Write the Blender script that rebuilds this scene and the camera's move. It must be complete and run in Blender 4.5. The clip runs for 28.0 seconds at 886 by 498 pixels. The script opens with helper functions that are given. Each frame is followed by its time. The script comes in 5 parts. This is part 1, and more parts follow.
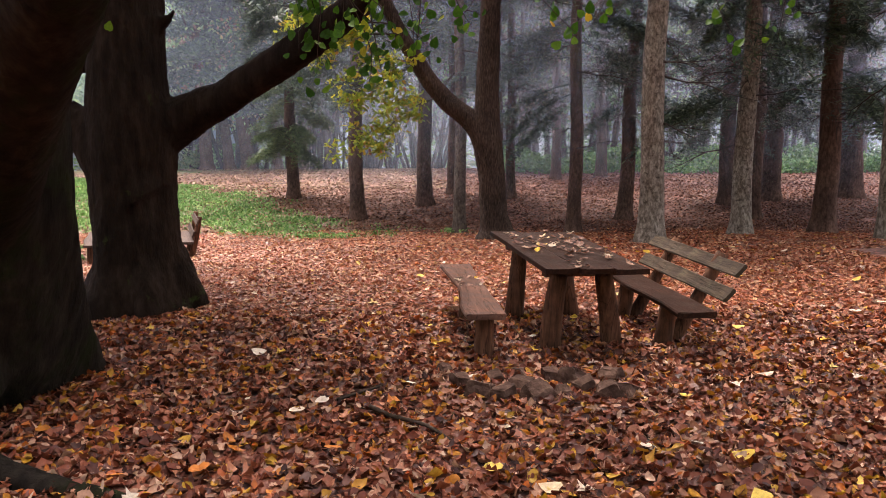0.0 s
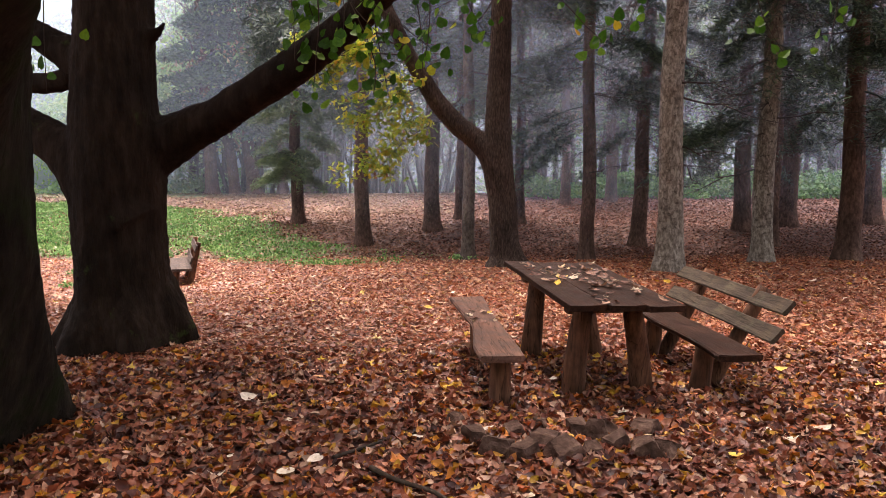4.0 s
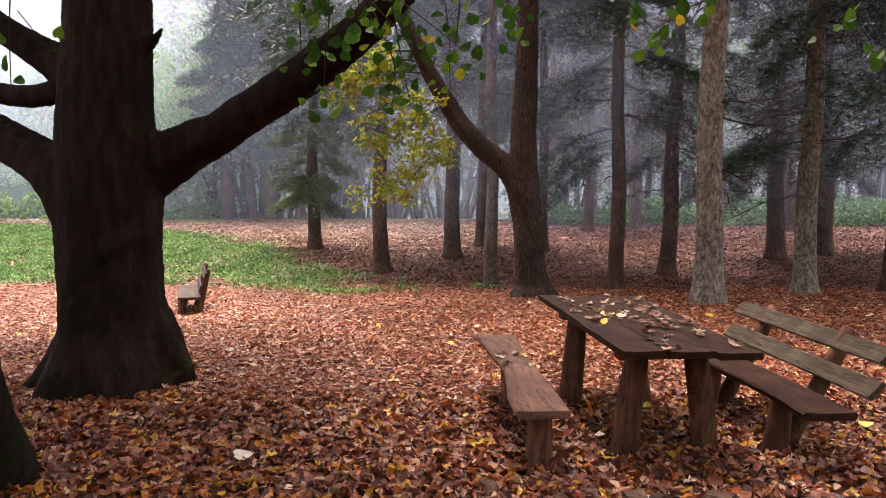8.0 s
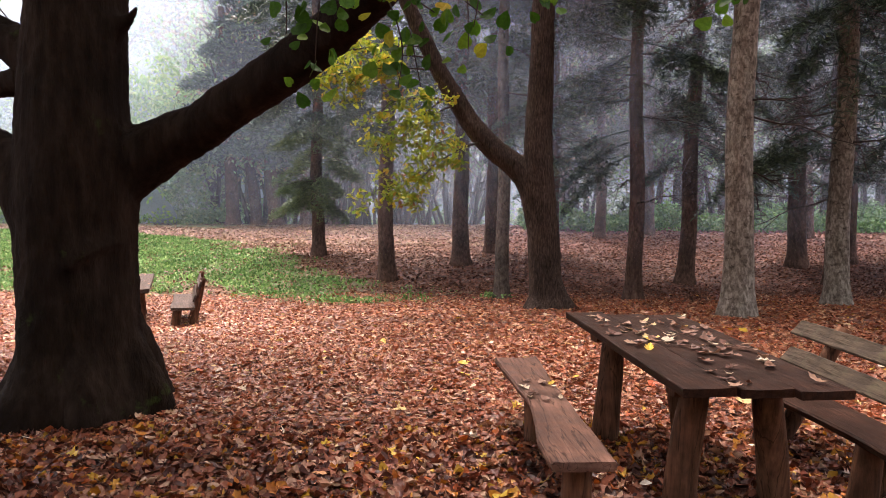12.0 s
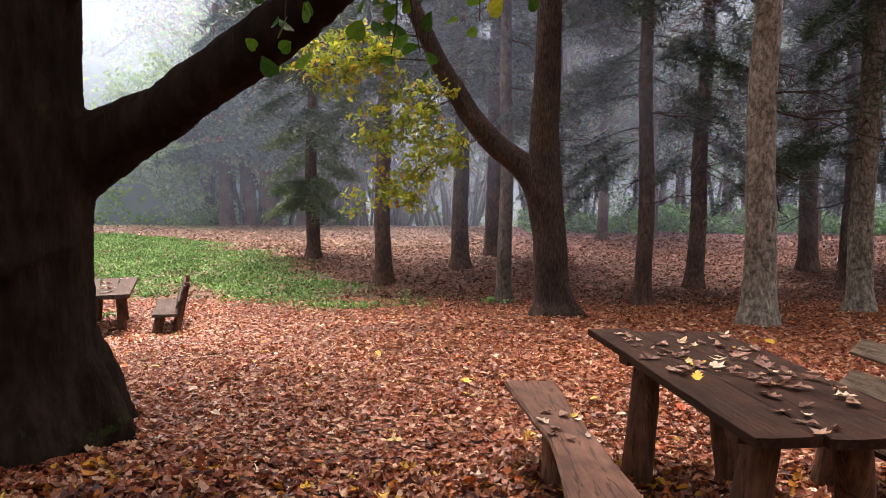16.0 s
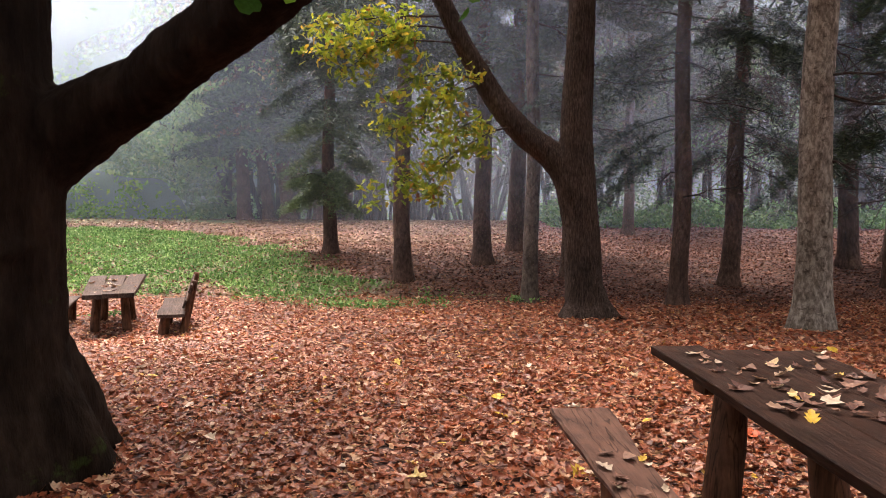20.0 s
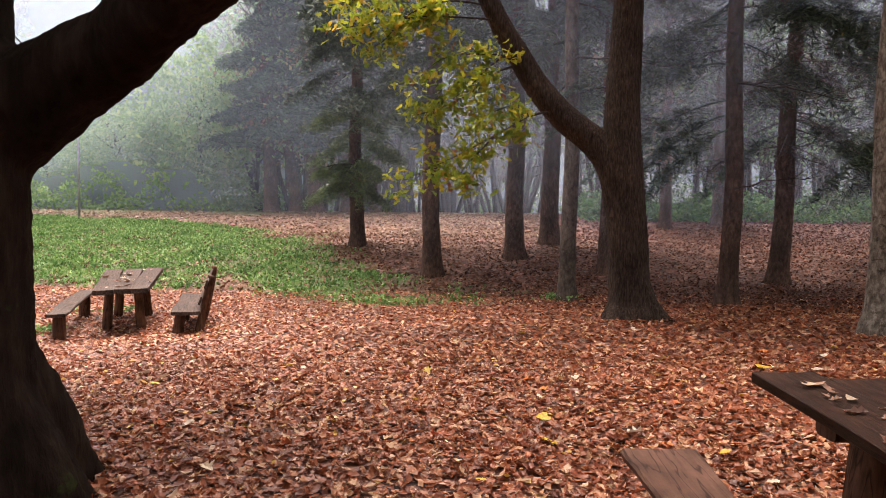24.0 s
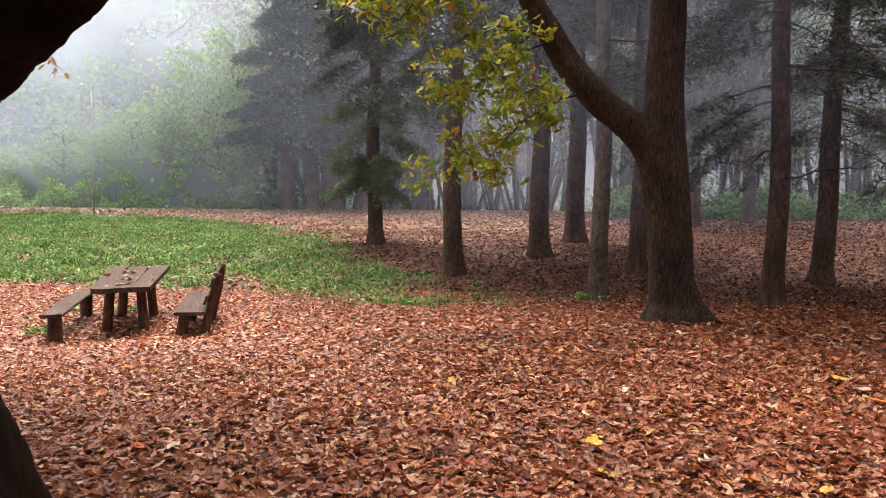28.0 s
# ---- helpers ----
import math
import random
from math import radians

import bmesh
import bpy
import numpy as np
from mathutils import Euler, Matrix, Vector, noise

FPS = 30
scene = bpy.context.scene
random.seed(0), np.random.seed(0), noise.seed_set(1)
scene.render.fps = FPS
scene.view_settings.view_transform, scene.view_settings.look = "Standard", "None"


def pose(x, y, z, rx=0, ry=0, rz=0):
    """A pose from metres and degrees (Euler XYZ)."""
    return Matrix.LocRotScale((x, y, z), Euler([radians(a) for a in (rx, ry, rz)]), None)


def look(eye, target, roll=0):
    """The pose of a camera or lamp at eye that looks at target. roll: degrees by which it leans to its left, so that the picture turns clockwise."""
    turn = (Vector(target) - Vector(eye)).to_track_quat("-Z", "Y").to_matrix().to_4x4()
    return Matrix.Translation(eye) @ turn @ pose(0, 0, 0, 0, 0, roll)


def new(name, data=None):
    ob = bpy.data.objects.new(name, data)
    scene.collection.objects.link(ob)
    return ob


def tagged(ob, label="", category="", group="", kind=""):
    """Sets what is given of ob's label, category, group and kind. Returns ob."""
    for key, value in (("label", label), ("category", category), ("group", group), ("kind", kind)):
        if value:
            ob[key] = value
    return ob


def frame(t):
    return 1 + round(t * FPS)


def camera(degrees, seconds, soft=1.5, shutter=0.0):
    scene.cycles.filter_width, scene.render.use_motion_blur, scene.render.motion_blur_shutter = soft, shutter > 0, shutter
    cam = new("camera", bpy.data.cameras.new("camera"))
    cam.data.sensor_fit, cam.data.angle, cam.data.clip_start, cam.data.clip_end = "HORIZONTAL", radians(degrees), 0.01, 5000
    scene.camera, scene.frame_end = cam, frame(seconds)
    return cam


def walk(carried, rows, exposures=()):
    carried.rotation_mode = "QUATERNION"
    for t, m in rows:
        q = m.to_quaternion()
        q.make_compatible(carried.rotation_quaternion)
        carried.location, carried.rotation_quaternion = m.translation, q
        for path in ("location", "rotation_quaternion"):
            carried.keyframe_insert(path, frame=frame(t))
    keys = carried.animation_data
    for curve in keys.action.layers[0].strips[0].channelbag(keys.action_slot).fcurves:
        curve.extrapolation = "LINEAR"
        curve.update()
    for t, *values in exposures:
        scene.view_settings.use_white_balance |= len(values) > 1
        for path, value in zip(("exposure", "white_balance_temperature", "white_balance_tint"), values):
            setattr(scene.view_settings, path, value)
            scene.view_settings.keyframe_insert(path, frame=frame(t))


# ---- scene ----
cam = camera(58.80, 28.0, soft=0.8)
PATH = [
    (0, (0.592, 1.205, 1.669), (0.139, 3.137, 1.419), -0.2),
    (1, (0.539, 1.329, 1.669), (0.081, 3.26, 1.424), -0.2),
    (2, (0.503, 1.477, 1.67), (0.038, 3.408, 1.435), -0.1),
    (3, (0.462, 1.662, 1.657), (-0.005, 3.595, 1.441), -0.1),
    (3.5, (0.442, 1.75, 1.654), (-0.027, 3.684, 1.452), -0.1),
    (5.5, (0.287, 2.126, 1.642), (-0.188, 4.062, 1.487), 0.0),
    (6, (0.26, 2.227, 1.646), (-0.217, 4.164, 1.497), 0.0),
    (7, (0.201, 2.438, 1.647), (-0.288, 4.373, 1.51), 0.1),
    (8, (0.142, 2.642, 1.62), (-0.375, 4.57, 1.498), 0.1),
    (9, (0.057, 2.836, 1.624), (-0.474, 4.761, 1.51), 0.2),
    (10, (-0.004, 3.026, 1.62), (-0.537, 4.951, 1.51), 0.2),
    (11, (-0.053, 3.242, 1.623), (-0.586, 5.166, 1.513), 0.2),
    (12, (-0.132, 3.457, 1.602), (-0.665, 5.382, 1.495), 0.2),
    (12.5, (-0.166, 3.556, 1.601), (-0.7, 5.481, 1.496), 0.2),
    (14.5, (-0.291, 3.958, 1.605), (-0.812, 5.886, 1.502), 0.3),
    (15, (-0.311, 4.06, 1.598), (-0.832, 5.988, 1.495), 0.2),
    (16, (-0.38, 4.25, 1.588), (-0.908, 6.176, 1.484), 0.3),
    (17, (-0.484, 4.459, 1.597), (-1.028, 6.38, 1.491), 0.2),
    (18, (-0.559, 4.645, 1.587), (-1.113, 6.563, 1.479), 0.2),
    (19, (-0.614, 4.861, 1.581), (-1.176, 6.778, 1.468), 0.2),
    (20, (-0.681, 5.051, 1.577), (-1.254, 6.963, 1.458), 0.3),
    (21, (-0.773, 5.237, 1.547), (-1.37, 7.142, 1.423), 0.3),
    (22, (-0.854, 5.399, 1.546), (-1.473, 7.296, 1.417), 0.3),
    (22.5, (-0.871, 5.515, 1.551), (-1.501, 7.408, 1.418), 0.4),
    (24.5, (-1.028, 5.957, 1.544), (-1.673, 7.845, 1.406), 0.4),
    (25, (-1.047, 6.049, 1.524), (-1.7, 7.934, 1.387), 0.3),
    (26, (-1.157, 6.282, 1.485), (-1.826, 8.162, 1.349), 0.4),
    (27, (-1.297, 6.488, 1.467), (-1.973, 8.365, 1.329), 0.4),
    (28, (-1.337, 6.66, 1.438), (-2.023, 8.533, 1.298), 0.4),
]
walk(cam, [(t, look(eye, target, roll)) for t, eye, target, roll in PATH], exposures=[(0.0, 2.45, 7050, 20), (9.0, 2.49, 7050, 21), (15.0, 2.38, 7100, 20), (28.0, 2.14, 7300, 19)])

# ---------------------------------------------------------------- sky and sun
world = bpy.data.worlds.new("overcast_sky")
scene.world = world
world.use_nodes = True
wn, wl = world.node_tree.nodes, world.node_tree.links
sky = wn.new("ShaderNodeTexSky")
sky.sky_type = "NISHITA"
sky.sun_disc = False
sky.sun_elevation, sky.sun_rotation = radians(66), radians(-30)
sky.air_density, sky.dust_density, sky.ozone_density = 1.0, 4.0, 1.0
hazy = wn.new("ShaderNodeHueSaturation")
hazy.inputs["Saturation"].default_value = 0.45
wl.new(sky.outputs[0], hazy.inputs["Color"])
wl.new(hazy.outputs[0], wn["Background"].inputs["Color"])
wn["Background"].inputs["Strength"].default_value = 0.15

sun = new("sun", bpy.data.lights.new("sun", "SUN"))
sun.data.energy, sun.data.angle, sun.data.color = 1.3, radians(40), (1.0, 0.96, 0.9)
sun.matrix_world = look((-4, 7, 18), (0, 0, 0))


# ---------------------------------------------------------------- materials
def nodes_of(name):
    m = bpy.data.materials.new(name)
    m.use_nodes = True
    t = m.node_tree
    return m, t.nodes, t.links, t.nodes["Principled BSDF"]


def ramp(n, cols):
    r = n.new("ShaderNodeValToRGB")
    e = r.color_ramp.elements
    while len(e) < len(cols):
        e.new(0.5)
    for k, (p, c) in zip(e, cols):
        k.position, k.color = p, (*c, 1)
    return r


def noise_tex(n, l, scale, detail=5, rough=0.6, stretch=(1, 1, 1), world_space=False):
    if world_space:
        src = n.new("ShaderNodeNewGeometry").outputs["Position"]
    else:
        src = n.new("ShaderNodeTexCoord").outputs["Object"]
    mp = n.new("ShaderNodeMapping")
    mp.inputs["Scale"].default_value = stretch
    l.new(src, mp.inputs["Vector"])
    t = n.new("ShaderNodeTexNoise")
    t.inputs["Scale"].default_value, t.inputs["Detail"].default_value, t.inputs["Roughness"].default_value = scale, detail, rough
    l.new(mp.outputs[0], t.inputs["Vector"])
    return t


def mixed(n, l, fac, a, b, mode="MIX"):
    x = n.new("ShaderNodeMix")
    x.data_type, x.blend_type = "RGBA", mode
    if isinstance(fac, float):
        x.inputs[0].default_value = fac
    else:
        l.new(fac, x.inputs[0])
    for s, v in ((6, a), (7, b)):
        if isinstance(v, tuple):
            x.inputs[s].default_value = (*v, 1)
        else:
            l.new(v, x.inputs[s])
    return x.outputs[2]


def bark(name, dark, mid, light, scale=9.0, stretch=(1, 1, 0.22), moss=None, bump=0.6, moss_amount=0.5, rough=0.9):
    """Furrowed bark: ridges drawn out along the stem, stains and moss at a larger scale."""
    m, n, l, b = nodes_of(name)
    ridges = noise_tex(n, l, scale, 7, 0.68, stretch, world_space=False)
    col = ramp(n, [(0.3, dark), (0.5, mid), (0.72, light)])
    l.new(ridges.outputs["Fac"], col.inputs[0])
    blot = noise_tex(n, l, 1.7, 4, 0.6)
    br = ramp(n, [(0.35, (0.6, 0.6, 0.6)), (0.65, (1.15, 1.12, 1.08))])
    l.new(blot.outputs["Fac"], br.inputs[0])
    c = mixed(n, l, 1.0, col.outputs[0], br.outputs[0], "MULTIPLY")
    if moss:
        mn = noise_tex(n, l, 2.6, 6, 0.7)
        mr = ramp(n, [(1 - moss_amount, (0, 0, 0)), (min(1.0, 1.12 - moss_amount), (1, 1, 1))])
        l.new(mn.outputs["Fac"], mr.inputs[0])
        c = mixed(n, l, mr.outputs[0], c, moss)
    l.new(c, b.inputs["Base Color"])
    b.inputs["Roughness"].default_value = rough
    b.inputs["Specular IOR Level"].default_value = 0.06
    bp = n.new("ShaderNodeBump")
    bp.inputs["Strength"].default_value, bp.inputs["Distance"].default_value = bump, 0.04
    l.new(ridges.outputs["Fac"], bp.inputs["Height"])
    l.new(bp.outputs[0], b.inputs["Normal"])
    return m


def flaky_bark(name, dark, mid, light):
    """Pale conifer bark: upright flakes, short dark cross marks and resin stains."""
    m, n, l, b = nodes_of(name)
    flakes = noise_tex(n, l, 19, 7, 0.66, (1, 1, 0.5))
    col = ramp(n, [(0.36, dark), (0.5, mid), (0.62, light)])
    l.new(flakes.outputs["Fac"], col.inputs[0])
    marks = noise_tex(n, l, 9, 5, 0.62, (1, 1, 1.8))
    mk = ramp(n, [(0.33, (0.42, 0.39, 0.37)), (0.44, (1, 1, 1))])
    l.new(marks.outputs["Fac"], mk.inputs[0])
    c = mixed(n, l, 1.0, col.outputs[0], mk.outputs[0], "MULTIPLY")
    big = noise_tex(n, l, 3.4, 5, 0.65, (1, 1, 0.4))
    br = ramp(n, [(0.36, (0.74, 0.71, 0.68)), (0.62, (1.12, 1.12, 1.1))])
    l.new(big.outputs["Fac"], br.inputs[0])
    c = mixed(n, l, 1.0, c, br.outputs[0], "MULTIPLY")
    l.new(c, b.inputs["Base Color"])
    b.inputs["Roughness"].default_value = 0.9
    b.inputs["Specular IOR Level"].default_value = 0.12
    bp = n.new("ShaderNodeBump")
    bp.inputs["Strength"].default_value, bp.inputs["Distance"].default_value = 0.7, 0.025
    l.new(flakes.outputs["Fac"], bp.inputs["Height"])
    l.new(bp.outputs[0], b.inputs["Normal"])
    return m


def foliage(name, cols, island=True, trans=0.25, rough=0.55, patch=None, gloss=0.28):
    """Leaves: each leaf takes its own colour out of the ramp, with fine mottling; light shines through a little."""
    m, n, l, b = nodes_of(name)
    if island:
        rnd = n.new("ShaderNodeNewGeometry").outputs["Random Per Island"]
    else:
        rnd = n.new("ShaderNodeObjectInfo").outputs["Random"]
    col = ramp(n, cols)
    col.color_ramp.interpolation = "LINEAR"
    l.new(rnd, col.inputs[0])
    c = col.outputs[0]
    if patch:
        pn = noise_tex(n, l, patch[0], 4, 0.6, world_space=True)
        pr = ramp(n, [(0.3, patch[1]), (0.7, patch[2])])
        l.new(pn.outputs["Fac"], pr.inputs[0])
        c = mixed(n, l, 1.0, c, pr.outputs[0], "MULTIPLY")
    mot = noise_tex(n, l, 60.0, 3, 0.6, world_space=True)
    mr = ramp(n, [(0.3, (0.72, 0.7, 0.68)), (0.7, (1.12, 1.1, 1.08))])
    l.new(mot.outputs["Fac"], mr.inputs[0])
    c = mixed(n, l, 1.0, c, mr.outputs[0], "MULTIPLY")
    l.new(c, b.inputs["Base Color"])
    b.inputs["Roughness"].default_value = rough
    b.inputs["Specular IOR Level"].default_value = gloss
    if trans:
        tr = n.new("ShaderNodeBsdfTranslucent")
        l.new(c, tr.inputs["Color"])
        mx = n.new("ShaderNodeMixShader")
        mx.inputs[0].default_value = trans
        l.new(b.outputs[0], mx.inputs[1])
        l.new(tr.outputs[0], mx.inputs[2])
        l.new(mx.outputs[0], n["Material Output"].inputs["Surface"])
    return m


def timber(name, dark, light, grain=(14, 1.1, 14), rough=0.75, moss=None, gloss=0.07):
    """Weathered wood: grain along y, stains, and pale worn spots."""
    m, n, l, b = nodes_of(name)
    g = noise_tex(n, l, 3.0, 8, 0.65, grain)
    col = ramp(n, [(0.3, dark), (0.7, light)])
    l.new(g.outputs["Fac"], col.inputs[0])
    st = noise_tex(n, l, 3.5, 5, 0.6)
    sr = ramp(n, [(0.35, (0.48, 0.47, 0.47)), (0.65, (1.18, 1.15, 1.1))])
    l.new(st.outputs["Fac"], sr.inputs[0])
    c = mixed(n, l, 1.0, col.outputs[0], sr.outputs[0], "MULTIPLY")
    # drying cracks along the grain
    ck = noise_tex(n, l, 1.3, 3, 0.5, grain)
    cr = ramp(n, [(0.47, (1, 1, 1)), (0.49, (0.35, 0.33, 0.32)), (0.505, (1, 1, 1))])
    l.new(ck.outputs["Fac"], cr.inputs[0])
    c = mixed(n, l, 1.0, c, cr.outputs[0], "MULTIPLY")
    if moss:
        mn = noise_tex(n, l, 5.0, 6, 0.7)
        mr = ramp(n, [(0.52, (0, 0, 0)), (0.68, (0.7, 0.7, 0.7))])
        l.new(mn.outputs["Fac"], mr.inputs[0])
        c = mixed(n, l, mr.outputs[0], c, moss)
    l.new(c, b.inputs["Base Color"])
    rr = ramp(n, [(0.3, (rough - 0.18,) * 3), (0.7, (min(1, rough + 0.1),) * 3)])
    l.new(st.outputs["Fac"], rr.inputs[0])
    l.new(rr.outputs[0], b.inputs["Roughness"])
    b.inputs["Specular IOR Level"].default_value = gloss
    bp = n.new("ShaderNodeBump")
    bp.inputs["Strength"].default_value, bp.inputs["Distance"].default_value = 0.55, 0.012
    l.new(g.outputs["Fac"], bp.inputs["Height"])
    l.new(bp.outputs[0], b.inputs["Normal"])
    return m


def mist_matter(name, thickness, low, side, tint):
    """Thin mist: lets most light pass and scatters the rest; drifting thicker and thinner."""
    m, n, l, b = nodes_of(name)
    n.remove(b)
    df, tl, tp = n.new("ShaderNodeBsdfDiffuse"), n.new("ShaderNodeBsdfTranslucent"), n.new("ShaderNodeBsdfTransparent")
    df.inputs["Color"].default_value = tl.inputs["Color"].default_value = (*tint, 1)
    both, veil = n.new("ShaderNodeMixShader"), n.new("ShaderNodeMixShader")
    both.inputs[0].default_value = 0.5
    l.new(df.outputs[0], both.inputs[1])
    l.new(tl.outputs[0], both.inputs[2])
    drift = noise_tex(n, l, 0.09, 3, 0.5, (1, 1, 1.6), world_space=True)
    dr = ramp(n, [(0.25, (thickness * 0.6,) * 3), (0.75, (thickness * 1.35,) * 3)])
    l.new(drift.outputs["Fac"], dr.inputs[0])
    sep = n.new("ShaderNodeSeparateXYZ")
    l.new(n.new("ShaderNodeNewGeometry").outputs["Position"], sep.inputs[0])
    lift = n.new("ShaderNodeMapRange")
    lift.inputs["From Min"].default_value, lift.inputs["From Max"].default_value = 0.4, 4.3
    lift.inputs["To Min"].default_value, lift.inputs["To Max"].default_value = low, 1.0
    l.new(sep.outputs["Z"], lift.inputs["Value"])
    mul = n.new("ShaderNodeMath")
    mul.operation = "MULTIPLY"
    l.new(dr.outputs[0], mul.inputs[0])
    l.new(lift.outputs[0], mul.inputs[1])
    if side:
        # fades out to the left of the place, at ACROSS = side[0], and is full from side[1]
        dot = n.new("ShaderNodeVectorMath")
        dot.operation = "DOT_PRODUCT"
        dot.inputs[1].default_value = (0.966, 0.26, 0)
        l.new(n.new("ShaderNodeNewGeometry").outputs["Position"], dot.inputs[0])
        fade = n.new("ShaderNodeMapRange")
        fade.interpolation_type = "SMOOTHSTEP"
        fade.inputs["From Min"].default_value, fade.inputs["From Max"].default_value = side
        l.new(dot.outputs["Value"], fade.inputs["Value"])
        more = n.new("ShaderNodeMath")
        more.operation = "MULTIPLY"
        l.new(mul.outputs[0], more.inputs[0])
        l.new(fade.outputs[0], more.inputs[1])
        mul = more
    l.new(mul.outputs[0], veil.inputs[0])
    l.new(tp.outputs[0], veil.inputs[1])
    l.new(both.outputs[0], veil.inputs[2])
    l.new(veil.outputs[0], n["Material Output"].inputs["Surface"])
    return m


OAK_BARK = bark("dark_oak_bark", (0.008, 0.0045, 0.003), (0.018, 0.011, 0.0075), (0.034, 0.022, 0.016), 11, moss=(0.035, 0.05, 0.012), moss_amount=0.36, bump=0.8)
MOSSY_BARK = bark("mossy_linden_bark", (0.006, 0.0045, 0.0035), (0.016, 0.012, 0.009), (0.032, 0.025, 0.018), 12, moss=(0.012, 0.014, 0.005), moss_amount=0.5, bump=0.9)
RIDGED_BARK = bark("grey_brown_ridged_bark", (0.018, 0.0115, 0.0085), (0.055, 0.037, 0.029), (0.118, 0.084, 0.067), 44, (1, 1, 0.2), bump=0.9)
SLIM_BARK = bark("pale_brown_bark", (0.04, 0.028, 0.022), (0.105, 0.08, 0.064), (0.185, 0.15, 0.122), 18, (1, 1, 0.5), bump=0.6)
PALE_BARK = flaky_bark("pale_scaly_bark", (0.075, 0.058, 0.045), (0.157, 0.128, 0.102), (0.27, 0.231, 0.19))
SPRUCE_BARK = bark("brown_spruce_bark", (0.03, 0.017, 0.0125), (0.087, 0.05, 0.037), (0.152, 0.096, 0.072), 16, (1, 1, 0.45), bump=0.6)
FAR_BARK = bark("grey_forest_bark", (0.03, 0.025, 0.022), (0.06, 0.05, 0.045), (0.1, 0.088, 0.08), 6, (1, 1, 0.3), bump=0.3)
TWIG = bark("dark_twig_bark", (0.02, 0.014, 0.01), (0.045, 0.032, 0.024), (0.07, 0.05, 0.04), 20, (1, 1, 1), bump=0.2)

RUST = foliage("rusty_fallen_leaves", [(0.0, (0.121, 0.0339, 0.0158)), (0.2, (0.205, 0.0536, 0.0227)), (0.45, (0.307, 0.0866, 0.0358)), (0.68, (0.391, 0.132, 0.0585)), (0.83, (0.465, 0.21, 0.104)), (0.94, (0.595, 0.375, 0.227)), (0.985, (0.614, 0.402, 0.254)), (1.0, (0.595, 0.357, 0.0437))], trans=0.2, rough=0.42, patch=(0.55, (0.72, 0.68, 0.66), (1.15, 1.12, 1.1)))
MIXED = foliage("mixed_fallen_leaves", [(0.0, (0.0405, 0.0104, 0.00567)), (0.2, (0.113, 0.0262, 0.0126)), (0.42, (0.218, 0.0554, 0.0252)), (0.6, (0.307, 0.0969, 0.0472)), (0.7, (0.405, 0.194, 0.113)), (0.79, (0.534, 0.346, 0.239)), (0.86, (0.437, 0.0899, 0.0139)), (0.92, (0.486, 0.18, 0.0189)), (1.0, (0.501, 0.292, 0.0252))], trans=0.12, rough=0.5, patch=(0.7, (0.6, 0.58, 0.56), (1.12, 1.1, 1.08)))
BRIGHT = foliage("bright_fallen_leaves", [(0.0, (0.56, 0.34, 0.025)), (0.3, (0.62, 0.43, 0.07)), (0.45, (0.62, 0.48, 0.35)), (0.8, (0.66, 0.56, 0.45)), (0.86, (0.55, 0.2, 0.03)), (1.0, (0.48, 0.09, 0.03))], island=False, trans=0.15, rough=0.5)
# leaf and needle colours darkened to carry the shade under the conifers
SHADED_LITTER = foliage("shaded_leaves_and_needles", [(0.0, (0.0416, 0.0116, 0.00586)), (0.45, (0.0972, 0.0268, 0.0123)), (0.8, (0.153, 0.0466, 0.021)), (1.0, (0.235, 0.0993, 0.0488))], trans=0.1, rough=0.6)
FAR_BROWN = foliage("brown_leaves_under_far_trees", [(0.0, (0.0559, 0.0184, 0.0077)), (0.4, (0.119, 0.0415, 0.0175)), (0.8, (0.189, 0.0791, 0.0359)), (1.0, (0.294, 0.159, 0.0818))], trans=0.12, rough=0.55)
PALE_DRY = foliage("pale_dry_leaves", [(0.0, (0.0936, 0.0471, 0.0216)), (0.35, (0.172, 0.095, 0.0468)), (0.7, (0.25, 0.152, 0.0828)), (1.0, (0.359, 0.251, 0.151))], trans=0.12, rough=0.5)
TABLE_LEAVES = foliage("dry_leaves_on_wood", [(0.0, (0.1, 0.04, 0.026)), (0.4, (0.2, 0.095, 0.06)), (0.72, (0.33, 0.19, 0.12)), (0.86, (0.5, 0.4, 0.29)), (0.93, (0.52, 0.42, 0.3)), (1.0, (0.58, 0.38, 0.04))], island=False, trans=0.12)
GREEN = foliage("grass_and_herbs", [(0.0, (0.0575, 0.143, 0.0385)), (0.4, (0.115, 0.253, 0.0715)), (0.8, (0.207, 0.374, 0.121)), (1.0, (0.345, 0.462, 0.187))], trans=0.3, rough=0.6, patch=(0.8, (0.55, 0.62, 0.58), (1.25, 1.2, 1.1)))
SHRUB = foliage("dark_green_shrub_leaves", [(0.0, (0.035, 0.1, 0.022)), (0.5, (0.08, 0.2, 0.042)), (1.0, (0.16, 0.31, 0.07))], trans=0.35, rough=0.6)
LINDEN = foliage("green_linden_leaves", [(0.0, (0.022, 0.064, 0.0064)), (0.5, (0.048, 0.128, 0.0112)), (0.955, (0.128, 0.232, 0.02)), (0.98, (0.4, 0.32, 0.024)), (1.0, (0.48, 0.288, 0.024))], island=False, trans=0.4, rough=0.45, gloss=0.06)
CANOPY = foliage("high_crown_leaves", [(0.0, (0.04, 0.09, 0.015)), (0.7, (0.08, 0.16, 0.025)), (1.0, (0.3, 0.22, 0.03))], trans=0.2)
